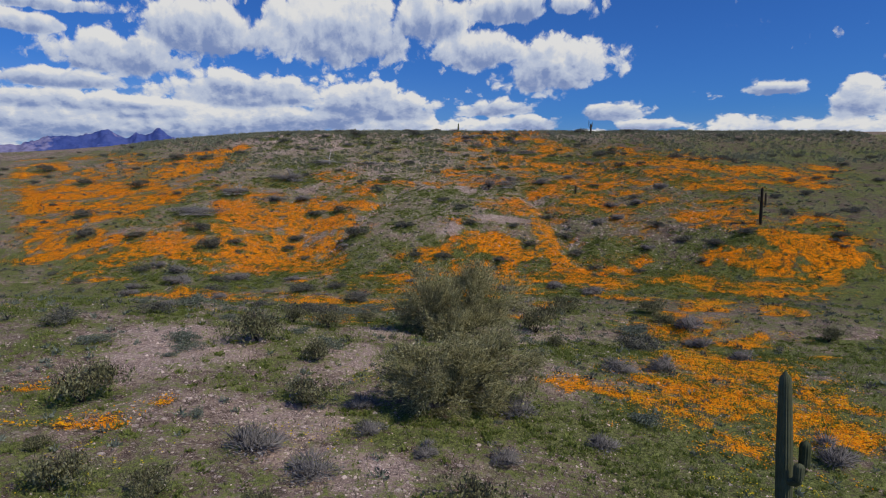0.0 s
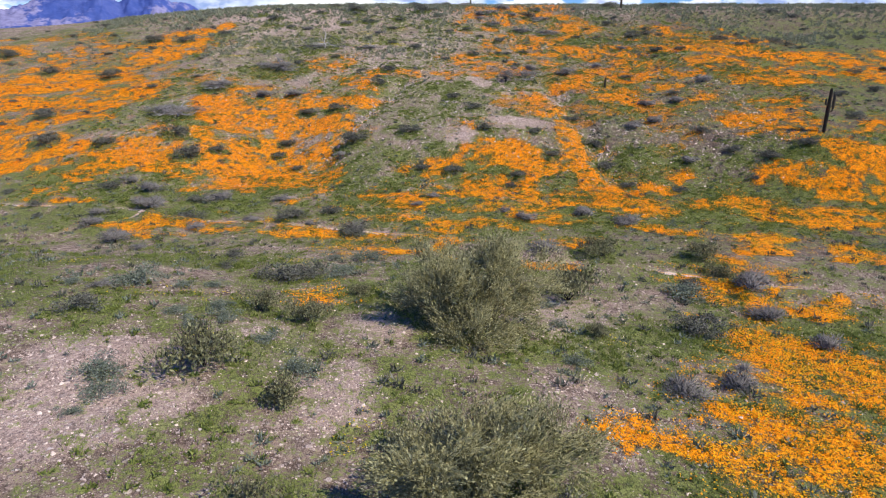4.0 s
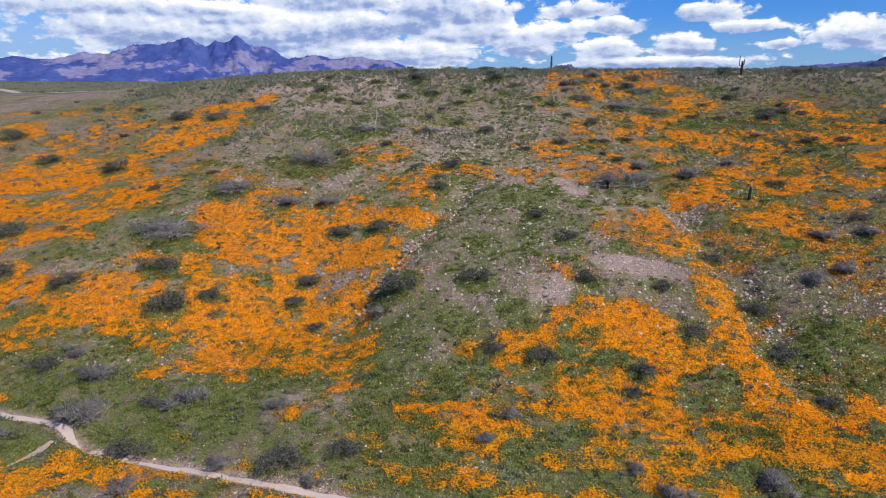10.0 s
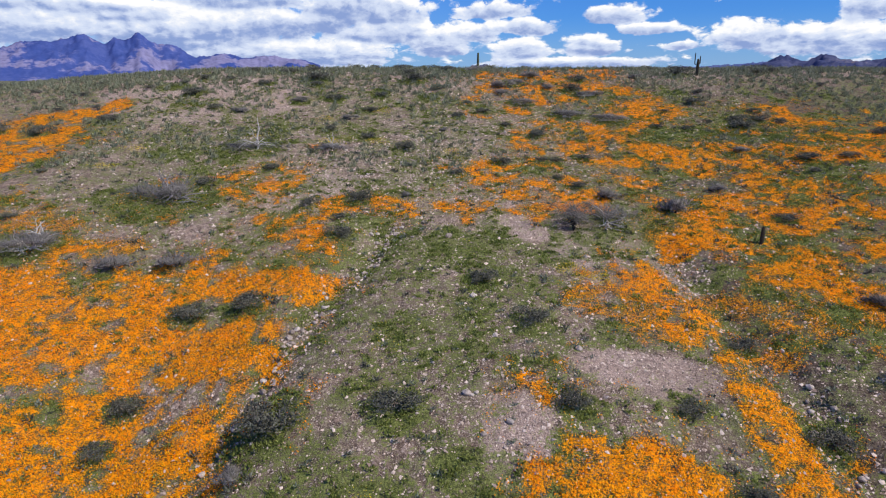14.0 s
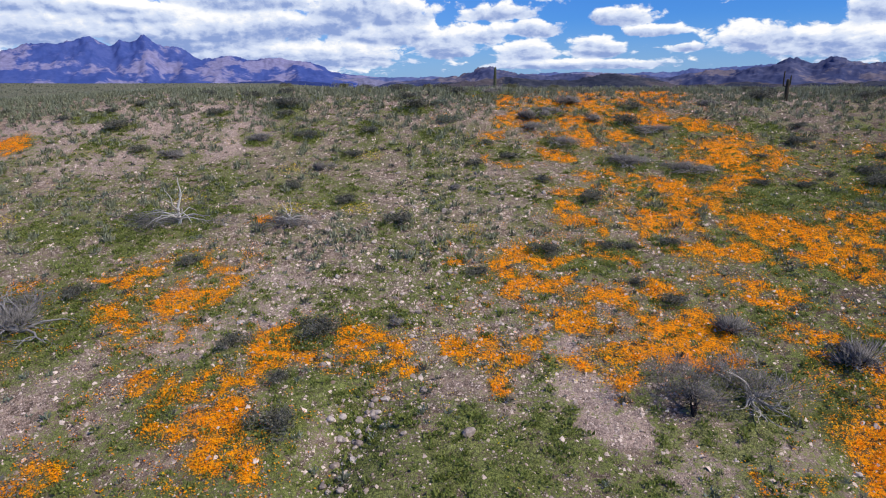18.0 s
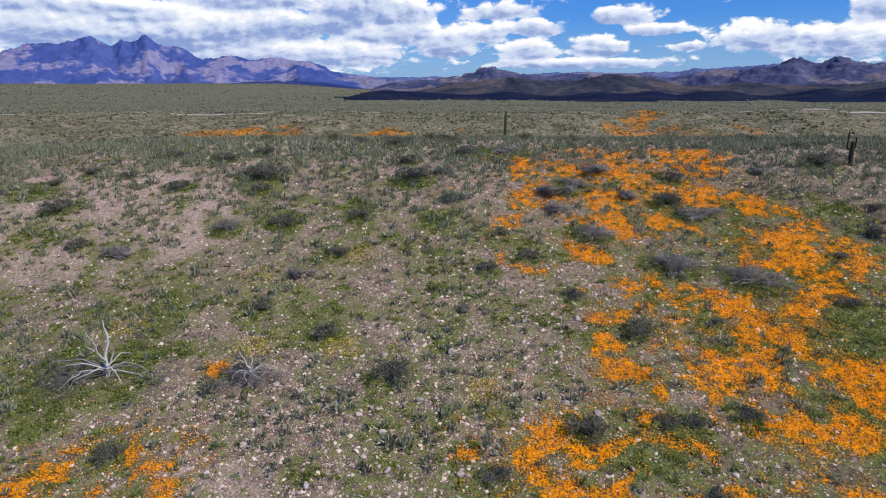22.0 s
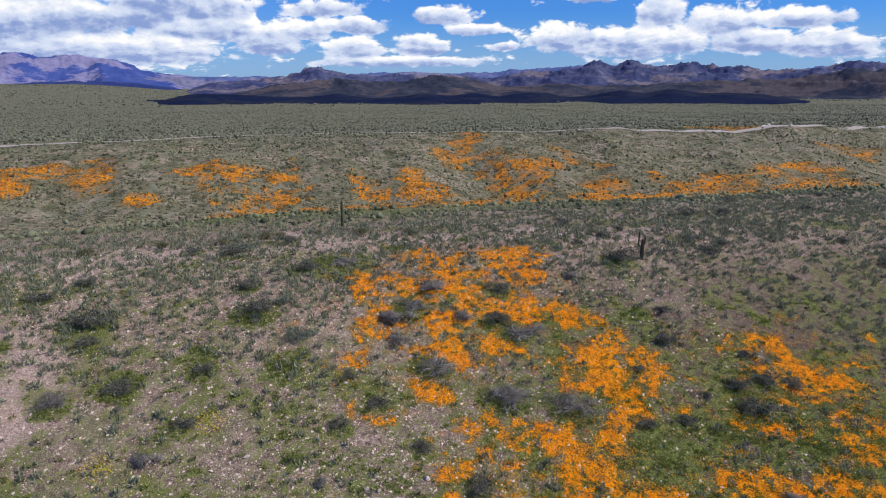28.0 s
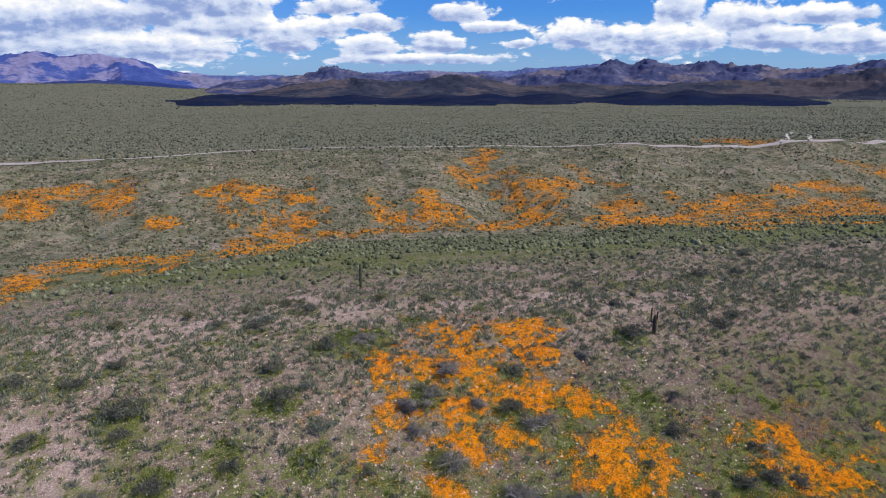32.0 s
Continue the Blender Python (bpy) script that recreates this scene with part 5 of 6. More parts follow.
def shrub(kind, seed):
    """One shrub, about a metre across, as a thing with stems and foliage."""
    if kind == "bursage":
        p, d = dome(1500, 1.0, 0.62, 0.35, 12, seed)
        fol = leaves(p, rng.uniform(0.020, 0.046, len(p)))
        twig = spikes(p[:260] * 0.85, d[:260] + np.array([0, 0, 0.4]), rng.uniform(0.08, 0.2, 260), 0.006)
        look_of = ("bursage_bush", "low dark grey-green bursage bush on stony ground", M_BURSAGE, M_GREYTWIG, 0.008)
    elif kind == "grey":
        p, d = dome(620, 0.8, 0.5, 0.2, 8, seed)
        fol = spikes(p * 0.8, d + np.array([0, 0, 0.5]) + p * 0.8, rng.uniform(0.10, 0.30, len(p)), rng.uniform(0.006, 0.013, len(p)))
        q, e = dome(260, 0.85, 0.42, 0.3, 8, seed + 1)
        twig = leaves(q, rng.uniform(0.02, 0.05, len(q)))
        look_of = ("grey_shrub", "leafless grey-violet twiggy shrub", M_GREYTWIG, M_GREYTWIG, 0.010)
    elif kind == "creosote":
        p, d = dome(1500, 0.95, 0.72, 0.4, 14, seed)
        p[:, 2] = p[:, 2] * 1.0 + 0.03
        fol = leaves(p, rng.uniform(0.022, 0.048, len(p)), lean=d * 0.3 + np.array([0, 0, 0.8]))
        twig = spikes(p[:420], d[:420] * 0.5 + np.array([0, 0, 0.9]), rng.uniform(0.08, 0.22, 420), 0.0035)
        look_of = ("creosote_bush", "upright olive-green creosote bush", M_CREOSOTE, M_DARKTWIG, 0.010)
    else:
        p, d = dome(1500, 1.0, 0.6, 0.5, 14, seed)
        fol = leaves(p, rng.uniform(0.020, 0.048, len(p)), lean=d)
        twig = spikes(p[:90], d[:90] + np.array([0, 0, 0.8]), rng.uniform(0.06, 0.16, 90), 0.003)
        look_of = ("brittlebush", "rounded silvery-green brittlebush among pale stones", M_BRITTLE, M_BRITTLE, 0.008)
    name, label, leaf_mat, twig_mat, thick = look_of
    ob = thing(name, label, "shrub", kind + " shrubs on the hills")
    tagged(part("foliage", mesh_of("foliage", *fol, leaf_mat), ob), kind="stuff")
    tagged(part("twigwork", mesh_of("twigwork", *twig, twig_mat), ob), kind="stuff")
    tagged(part("wood", mesh_of("wood", *stems(9, 0.75, 0.5, thick, seed), M_DARKTWIG), ob), kind="stuff")
    return ob


def plant_all(kind, places, seed, squat=1.0):
    """Sets the shrubs of one kind, from four different ones that are copied."""
    models = [shrub(kind, seed + 10 * i) for i in range(4)]
    r = np.random.default_rng(seed)
    for i, (x, y, wide) in enumerate(places):
        m = Matrix.LocRotScale((x, y, ground_at(x, y) - 0.03), Euler((0, 0, r.uniform(0, 6.28))), None)
        wide = wide * 0.82
        ob = models[i] if i < 4 else copy_thing(models[i % 4], m)
        ob.matrix_basis = m @ Matrix.Diagonal((wide, wide * r.uniform(0.85, 1.1), wide * squat * r.uniform(0.85, 1.15), 1))


fill = np.random.default_rng(98)
OUTER = [(x, y, fill.uniform(1.0, 2.4)) for x, y in zip(fill.uniform(30, 95, 80), fill.uniform(2, 105, 80))]
OUTER += [(x, y, fill.uniform(1.0, 2.2)) for x, y in zip(fill.uniform(-85, -34, 50), fill.uniform(-8, 100, 50))]
plant_all("bursage", BURSAGE + BURSAGE_B + BURSAGE_C + OUTER, 100, 0.85)
plant_all("grey", GREY_SHRUB + GREY_SHRUB_B, 200, 0.85)
CREST = [(-13.8, 92.5, 2.2), (-7.2, 93.5, 1.6), (-2.6, 94.5, 1.9), (-0.9, 95.0, 1.5), (8.6, 94.0, 1.7), (14.2, 93.0, 1.6), (-21.0, 91.5, 1.9), (-5.0, 96.0, 1.4), (3.6, 95.5, 1.3)]
plant_all("creosote", CREOSOTE + CREST, 300, 0.95)
plant_all("brittle", BRITTLEBUSH, 400, 0.8)


def limb(r, start, way, length, thick, bend, droop, count=7):
    """A crooked branch: its points and radii."""
    pts, d = [np.array(start, float)], np.array(way, float)
    for i in range(count - 1):
        d = d + r.normal(0, bend, 3) + np.array([0, 0, -droop * (i / count)])
        d /= np.linalg.norm(d)
        pts.append(pts[-1] + d * length / (count - 1))
    s = np.linspace(0, 1, count)
    return np.array(pts), thick * (1 - 0.8 * s)


def crooked_tree(seed, trunks, length, thick, levels, split, bend, droop, spread=0.7, rise=0.8):
    """Limbs of a bare tree, and the far ends where twigs go."""
    r = np.random.default_rng(seed)
    pieces, tips, heap = [], [], []
    for i in range(trunks):
        a = 2 * math.pi * (i + r.uniform(-0.3, 0.3)) / trunks
        heap.append((np.array([0, 0, -0.08]), np.array([math.cos(a) * spread, math.sin(a) * spread, rise]), length * r.uniform(0.8, 1.15), thick, 0))
    while heap:
        start, way, ln, th, level = heap.pop()
        pts, rad = limb(r, start, way / np.linalg.norm(way), ln, th, bend, droop)
        pts[:, 2] = np.maximum(pts[:, 2], 0.02 if level else -0.08)
        pieces.append(tube(pts, rad, 6 if level == 0 else 4))
        if level == levels:
            tips.append(pts)
            continue
        for j in range(split):
            k = r.integers(2, len(pts))
            out = pts[k - 1] - pts[max(k - 2, 0)] + r.normal(0, 0.55, 3) * ln * 0.16
            heap.append((pts[k - 1], out, ln * r.uniform(0.5, 0.75), rad[k - 1] * 0.75, level + 1))
    return joined(pieces), tips


def palo_verde(at, wide, seed, tall=1.0):
    """A many-stemmed green tree: feathery fans of fine twigs in clumps, with gaps between them."""
    ob = thing("palo_verde_tree", "bushy palo verde tree with fine yellow-green twigs", "tree", "palo verde trees", at=at)
    ob.scale.z = tall
    k = wide / 5.0
    wood, tips = crooked_tree(seed, 7, 1.75 * k, 0.075 * k, 2, 5, 0.16, 0.05, 0.95, 0.85)
    part("trunk", mesh_of("trunk", *wood, M_GREENBARK), ob, "greenish branching trunk")
    r = np.random.default_rng(seed)
    start, way, fan = [], [], []
    for pts in tips:
        if r.random() < 0.25:
            continue
        lead = (pts[-1] - pts[-3]) / (np.linalg.norm(pts[-1] - pts[-3]) + 1e-9) + np.array([0, 0, 0.45])
        for _ in range(70):
            start.append(pts[-1 - r.integers(0, 3)] + r.normal(0, 0.10, 3) * k)
            way.append(lead + r.normal(0, 0.42, 3))
            fan.append(r.uniform(0.25, 0.60) * k)
    start, way, fan = np.array(start), np.array(way), np.array(fan)
    start[:, 2] = np.maximum(start[:, 2], 0.15)
    tagged(part("twigwork", mesh_of("twigwork", *spikes(start, way, fan, 0.009), M_PALOVERDE), ob), kind="stuff")
    unit = way / np.linalg.norm(way, axis=1)[:, None]
    along_twig = r.uniform(0.15, 1.0, (3 * len(start), 1)) * np.repeat(fan, 3)[:, None]
    c = np.repeat(start, 3, 0) + np.repeat(unit, 3, 0) * along_twig + r.normal(0, 0.03, (3 * len(start), 3))
    part("crown", mesh_of("crown", *leaves(c, r.uniform(0.035, 0.075, len(c)), lean=2.0 * np.repeat(unit, 3, 0)), M_PALOVERDE), ob)
    return ob


palo_verde((4.0, -32.5, ground_at(4.0, -32.5)), 9.2, 11, 1.12)
palo_verde((3.7, -44.2, ground_at(3.7, -44.2)), 7.2, 12, 0.92)


def dead_tree(at, wide, seed, label, name="dead_tree", wood=None, trunks=4, levels=2, bend=0.22, droop=0.12, spread=0.9, rise=0.5, brush=1.0, brush_mat=None, brush_tall=0.34):
    """A leafless tree or broken-down shrub: limbs and a tangle of grey brush."""
    ob = thing(name, label, "dead tree", at=at)
    limbs, tips = crooked_tree(seed, trunks, 0.42 * wide, 0.027 * wide**0.7, levels, 3, bend, droop, spread, rise)
    part("branchwork", mesh_of("branchwork", *limbs, wood or M_GREYWOOD), ob)
    if brush:
        p, d = dome(int(1900 * brush), wide * 0.8, wide * brush_tall, 0.15, 9, seed)
        tagged(part("brush", mesh_of("brush", *spikes(p, d + np.array([0, 0, 0.3]), rng.uniform(0.1, 0.34, len(p)) * wide * 0.28, 0.0024 * wide), brush_mat or M_GREYTWIG), ob), kind="stuff")
    return ob


for i, (x, y, wide) in enumerate(DEAD_SHRUB):
    dead_tree((x, y, ground_at(x, y)), min(1.2 * wide, 6.5) if y < 70 else min(0.9 * wide, 3.2), 500 + i, "collapsed dead shrub with bleached branches", "dead_shrub", trunks=8, wood=M_DEADWOOD if i % 2 else M_GREYWOOD, rise=0.45, bend=0.30, brush=1.6, brush_tall=0.20)["group"] = "dead shrubs on the hill"
dead_tree((10.4, 32.0, ground_at(10.4, 32)), 3.6, 531, "dark dead mesquite with grey brush", wood=M_DARKTWIG, trunks=3, rise=1.6, spread=0.5, brush=2.2, brush_tall=0.75)
dead_tree((13.4, 33.2, ground_at(13.4, 33.2)), 5.6, 532, "fallen bleached tree lying in green grass", wood=M_DEADWOOD, trunks=7, rise=0.35, spread=1.0, brush=0.8, brush_tall=0.22)
dead_tree((-4.9, -9.6, ground_at(-4.9, -9.6)), 3.4, 533, "bare dark mesquite beside the path", "mesquite_tree", wood=M_DARKTWIG, trunks=3, rise=1.1, spread=0.6, brush=0.9)


def white_tree(at, tall, seed, sag):
    """A bleached tree: a forked stem above a mound of grey brush, with limbs that arch down to the ground."""
    ob = thing("bleached_tree", "bleached bare tree with drooping pale branches", "dead tree", "bleached trees on the slope", at=at)
    r = np.random.default_rng(seed)
    s = np.linspace(0, 1, 9)
    k = tall / 3.3
    kink = 0.05 * np.sin(11 * s + seed)
    wood = [tube(np.column_stack([0.10 * tall * s + tall * kink * 0.6, 0.05 * tall * np.sin(3 * s), tall * s - 0.1]), 0.11 * k * (1 - 0.74 * s), 6),
            tube(np.column_stack([0.03 * tall - 0.26 * tall * s + tall * kink * 0.5, 0.04 * tall * s, tall * (0.26 + 0.50 * s**1.3)]), 0.07 * k * (1 - 0.7 * s), 5),
            tube(np.column_stack([-0.12 * tall - 0.16 * tall * s, 0.03 * tall * s, tall * (0.45 + 0.06 * s)]), 0.04 * k * (1 - 0.7 * s), 5),
            tube(np.column_stack([0.07 * tall + 0.12 * tall * s, 0.03 * tall * s, tall * (0.60 + 0.13 * s)]), 0.035 * k * (1 - 0.7 * s), 5)]
    for name, piece in zip(("trunk", "branch", "branch", "branch"), wood):
        part(name, mesh_of(name, *piece, M_DEADWOOD), ob)
    for a in np.arange(13) * 0.483 + 0.1:
        out, top = r.uniform(0.6, 1.1) * sag, r.uniform(0.14, 0.29) * tall
        bow = np.sin(math.pi * (0.10 + r.uniform(0.80, 0.90) * s)) ** 0.7
        turn = a + 0.5 * (s - 0.3) * r.normal()
        x = np.column_stack([np.cos(turn) * out * s, np.sin(turn) * out * s * 0.8, top * bow + 0.02]) + r.normal(0, 0.035, (9, 3)) * k
        part("branch", mesh_of("branch", *tube(x, 0.045 * k * (1 - 0.65 * s), 5), M_GREYWOOD if r.random() < 0.55 else M_DEADWOOD), ob)
    p, d = dome(1600, sag * 1.9, 0.75 * k, 0.15, 9, seed)
    tagged(part("brush", mesh_of("brush", *spikes(p, d * np.array([1, 1, 0.3]) + np.array([0, 0, -0.1]), rng.uniform(0.2, 0.55, len(p)), 0.012), M_GREYTWIG), ob), kind="stuff")
    return ob


white_tree((-18.6, 50.0, ground_at(-18.6, 50.0)), 3.3, 541, 3.1)
white_tree((-10.9, 49.9, ground_at(-10.9, 49.9)), 1.9, 542, 1.7)


# ---- cacti ----
def ribbed(points, radii, ribs, depth=0.13):
    """A fluted cactus column along points."""
    p = np.asarray(points, float)
    sides = ribs * 4
    v, f = tube(p, radii, sides)
    v = v.reshape(len(p), sides, 3)
    flute = 1 - depth * (0.5 - 0.5 * np.cos(np.arange(sides) * 2 * math.pi / 4))
    v = p[:, None, :] + (v - p[:, None, :]) * flute[None, :, None]
    return v.reshape(-1, 3), f


def column(base, tall, thick, lean=(0, 0), rows=26):
    s = np.linspace(0, 1, rows)
    pts = np.column_stack([base[0] + lean[0] * s, base[1] + lean[1] * s, base[2] + tall * s])
    belly = 0.86 + 0.20 * np.sin(math.pi * np.clip(s * 1.1, 0, 1)) - 0.10 * s
    tip = np.sqrt(np.clip(1 - np.clip((s - 0.93) / 0.07, 0, 1) ** 2, 0.0004, 1))
    return pts, 0.5 * thick * belly * tip


def arm(base, way, out, tall, thick, rows=18):
    """An arm that leaves the trunk, turns and rises."""
    s = np.linspace(0, 1, rows)
    k = np.clip(s / 0.45, 0, 1)
    x = out * np.sin(k * math.pi / 2)
    z = np.where(s < 0.45, -0.05 * np.sin(k * math.pi) + out * 0.5 * (1 - np.cos(k * math.pi / 2)), out * 0.5 + (tall - out * 0.5) * (s - 0.45) / 0.55)
    pts = np.column_stack([base[0] + way[0] * x, base[1] + way[1] * x, base[2] + z])
    tip = np.sqrt(np.clip(1 - np.clip((s - 0.86) / 0.14, 0, 1) ** 2, 0.0004, 1))
    return pts, 0.5 * thick * (0.75 + 0.25 * np.clip(s / 0.4, 0, 1)) * tip


def saguaro(at, tall, thick, arms, label, material, lean=(0, 0), ribs=18):
    ob = thing("saguaro_cactus", label, "cactus", "saguaro cacti", at=at)
    part("trunk", mesh_of("trunk", *ribbed(*column((0, 0, -0.1), tall + 0.1, thick, lean), ribs), material, smooth=False), ob)
    for z, turn, out, up, th in arms:
        base = (lean[0] * z / tall, lean[1] * z / tall, z)
        way = (math.cos(radians(turn)), math.sin(radians(turn)))
        part("arm", mesh_of("arm", *ribbed(*arm(base, way, out, up, th), 12), material, smooth=False), ob)
    return ob


saguaro((12.0, -53.2, ground_at(12.0, -53.2)), 4.75, 0.40, [(2.15, -8, 0.46, 0.85, 0.27), (2.25, 75, 0.42, 0.75, 0.25), (2.0, -70, 0.40, 0.55, 0.25)],
        "ribbed green saguaro cactus with three short arms", M_SAGUARO, (-0.05, 0.35))
saguaro((42.2, 8.2, ground_at(42.2, 8.2)), 4.6, 0.36, [(2.2, 0, 0.5, 1.7, 0.22), (2.6, 30, 0.75, 1.3, 0.2), (2.9, 180, 0.35, 0.6, 0.2)],
        "dark weathered saguaro cactus with raised arms", M_DARKCACTUS)
saguaro((6.9, 100.1, ground_at(6.9, 100.1)), 3.5, 0.42, [], "single saguaro column on the hilltop", M_SAGUARO)
saguaro((37.3, 78.6, ground_at(37.3, 78.6)), 2.3, 0.42, [(1.5, 170, 0.45, 1.7, 0.14), (1.6, 10, 0.3, 1.1, 0.14)], "dying brown saguaro with thin raised arms", M_DARKCACTUS)
stump = thing("cactus_stump", "short dark cactus stump among poppies", "cactus", at=(23.9, 30.0, ground_at(23.9, 30.0)))
part("trunk", mesh_of("trunk", *ribbed(*column((0, 0, -0.1), 1.45, 0.30, (0.04, 0.02), 14), 12), M_DARKCACTUS), stump)


# ---- stones ----
def stone_mesh(seed, material, name):
    bm = bmesh.new()
    bmesh.ops.create_icosphere(bm, subdivisions=2, radius=0.5)
    r = random.Random(seed)
    cuts = [(Vector((r.uniform(-1, 1), r.uniform(-1, 1), r.uniform(-0.4, 1))).normalized(), r.uniform(0.30, 0.44)) for _ in range(9)]
    for v in bm.verts:
        for way, d in cuts:
            over = v.co.dot(way) - d
            if over > 0:
                v.co -= way * over
        v.co += 0.03 * noise.noise_vector(v.co * 4 + Vector((seed, 0, 0)))
        v.co.z *= 0.72
    me = bpy.data.meshes.new(name)
    bm.to_mesh(me)
    bm.free()
    me.materials.append(material)
    return me


def scatter(count, x0, x1, y0, y1, density, seed):
    """Places thrown over a rectangle, kept by a density from 0 to 1."""
    r = np.random.default_rng(seed)
    out, have = [], 0
    for _ in range(60):
        x, y = r.uniform(x0, x1, 60000), r.uniform(y0, y1, 60000)
        keep = r.random(60000) < density(x, y)
        out.append(np.column_stack([x[keep], y[keep]]))
        have += int(keep.sum())
        if have >= count:
            break
    return np.concatenate(out)[:count]


def stony(x, y):
    g = sum(trench(x, y, e, 1.1) for e in GULLIES)
    brow = mound(x, y, -4, 43, 16, 11) + 0.5 * mound(x, y, 6, 62, 9, 12) + 0.5 * mound(x, y, 3, 16, 6, 9) + 0.35 * mound(x, y, 24, 10, 12, 8)
    return np.clip(1.0 * g + 0.8 * brow, 0, 1) * (1 - 0.7 * poppies(x, y))


rocks = [stone_mesh(s, M_ROCK, "rock") for s in range(6)]
r = np.random.default_rng(77)
for i, (x, y) in enumerate(scatter(170, -22, 30, 3, 75, lambda x, y: stony(x, y) ** 2, 78)):
    ob = tagged(new("rock", rocks[i % 6]), "pale angular rock half sunk in the slope", "rock", "rocks on the slope")
    s = r.uniform(0.22, 0.5) * (1.5 if i % 17 == 0 else 1)
    ob.matrix_basis = Matrix.LocRotScale((x, y, ground_at(x, y) + 0.12 * s), Euler((r.uniform(-0.3, 0.3), r.uniform(-0.3, 0.3), r.uniform(0, 6.28))), (s, s * r.uniform(0.7, 1), s * r.uniform(0.7, 1)))


for i in range(70):
    (ax, ay), (bx, by) = GULLIES[0]
    u = r.uniform(-0.05, 1.0)
    x, y = ax + (bx - ax) * u + r.normal(0, 0.35) + 0.5 * math.sin(9 * u), ay + (by - ay) * u + r.normal(0, 0.35)
    ob = tagged(new("rock", rocks[i % 6]), "pale boulder lying in the gully bed", "rock", "rocks in the gully")
    s = r.uniform(0.2, 0.55)
    ob.matrix_basis = Matrix.LocRotScale((x, y, ground_at(x, y) + 0.12 * s), Euler((r.uniform(-0.3, 0.3), r.uniform(-0.3, 0.3), r.uniform(0, 6.28))), (s, s * r.uniform(0.7, 1), s * r.uniform(0.7, 1)))


def strewn(name, places, size, shape, material, label, category, lift=0.0, tilt=0.35, seed=1, stretch=1.0):
    """One object of many small alike pieces laid on the ground. shape: verts and faces of one piece, a metre across."""
    r = np.random.default_rng(seed)
    count = len(places)
    base_v, base_f = np.asarray(shape[0], float), np.asarray(shape[1])
    a = r.uniform(0, 2 * math.pi, count)
    s = size(r, count)
    c, sn = np.cos(a), np.sin(a)
    v = np.repeat(base_v[None], count, 0) * (1 + 0.35 * r.uniform(-1, 1, (count, len(base_v), 1)))
    x = v[..., 0] * c[:, None] - v[..., 1] * sn[:, None]
    y = v[..., 0] * sn[:, None] + v[..., 1] * c[:, None]
    z = v[..., 2] * stretch + x * r.normal(0, tilt, (count, 1)) + y * r.normal(0, tilt, (count, 1))
    g = height(places[:, 0], places[:, 1]) + lift
    w = np.stack([places[:, :1] + x * s[:, None], places[:, 1:] + y * s[:, None], g[:, None] + z * s[:, None]], -1)
    k = (np.arange(count) * len(base_v))[:, None, None]
    ob = new(name, mesh_of(name, w.reshape(-1, 3), (base_f[None] + k).reshape(-1, base_f.shape[1]), material))
    return tagged(ob, label, category, kind="stuff")


CHIP = ([(0.5, 0, -0.08), (0.05, 0.45, -0.1), (-0.5, 0.05, -0.08), (0, -0.45, -0.1), (0.12, 0.1, 0.30)], [(0, 1, 4), (1, 2, 4), (2, 3, 4), (3, 0, 4)])
OCTA = ([(0.5, 0, 0.1), (0, 0.42, 0.05), (-0.5, 0, 0.12), (0, -0.45, 0.08), (0.05, 0, 0.38), (0, 0, -0.2)],
        [(0, 1, 4), (1, 2, 4), (2, 3, 4), (3, 0, 4), (1, 0, 5), (2, 1, 5), (3, 2, 5), (0, 3, 5)])
strewn("gravel", scatter(78000, -36, 40, 2, 92, lambda x, y: (0.30 + 0.9 * stony(x, y)) * (1 - 0.75 * herbs(x, y)) * (1 - 0.5 * poppies(x, y)), 81), lambda r, c: r.uniform(0.05, 0.15, c) * (1 + 1.3 * (r.random(c) < 0.16)), CHIP, M_STONE,
       "loose pale gravel and stones over the slope", "gravel", seed=82)
strewn("gravel", scatter(20000, -24, 32, -58, -2, lambda x, y: 0.05 + 0.6 * bareness(x, y) * (1 - herbs(x, y)), 83), lambda r, c: r.uniform(0.04, 0.11, c) * (1 + 1.3 * (r.random(c) < 0.05)), CHIP, M_STONE,
       "loose pale gravel on the foreground bench", "gravel", seed=84)


# ---- flowers, herbs, grass ----
def clumped(places, per, radius, seed):
    """Several flowers round each plant."""
    r = np.random.default_rng(seed)
    return np.repeat(places, per, 0) + r.normal(0, radius, (len(places) * per, 2))


CUP = ([(0.5, 0.1, 0.12), (-0.12, 0.5, 0.10), (-0.5, -0.1, 0.14), (0.1, -0.5, 0.08)], [(0, 1, 3), (1, 2, 3)])
BLADES = ([(0.06, 0, 0), (-0.06, 0.02, 0), (0.28, 0.1, 0.75), (0, 0.06, 0), (0.02, -0.06, 0), (-0.18, 0.24, 0.9), (-0.05, -0.04, 0), (0.05, 0.05, 0), (-0.1, -0.3, 0.7)], [(0, 1, 2), (3, 4, 5), (6, 7, 8)])
strewn("poppies", clumped(scatter(36000, -75, 75, -1, 36, poppies, 91), 7, 0.18, 91), lambda r, c: r.uniform(0.04, 0.09, c), CUP, M_POPPY, "dense orange poppies covering the lower slope", "flowers", lift=0.10, seed=92)
strewn("poppies", clumped(scatter(25000, -75, 85, 36, 105, poppies, 93), 7, 0.19, 93), lambda r, c: r.uniform(0.04, 0.09, c), CUP, M_POPPY, "orange poppies spread over the upper slope", "flowers", lift=0.10, seed=94)
strewn("poppies", clumped(scatter(9000, -40, 55, -58, -1, poppies, 95), 7, 0.17, 95), lambda r, c: r.uniform(0.045, 0.085, c), CUP, M_GOLD, "orange poppies in patches beside the wash", "flowers", lift=0.12, seed=96)
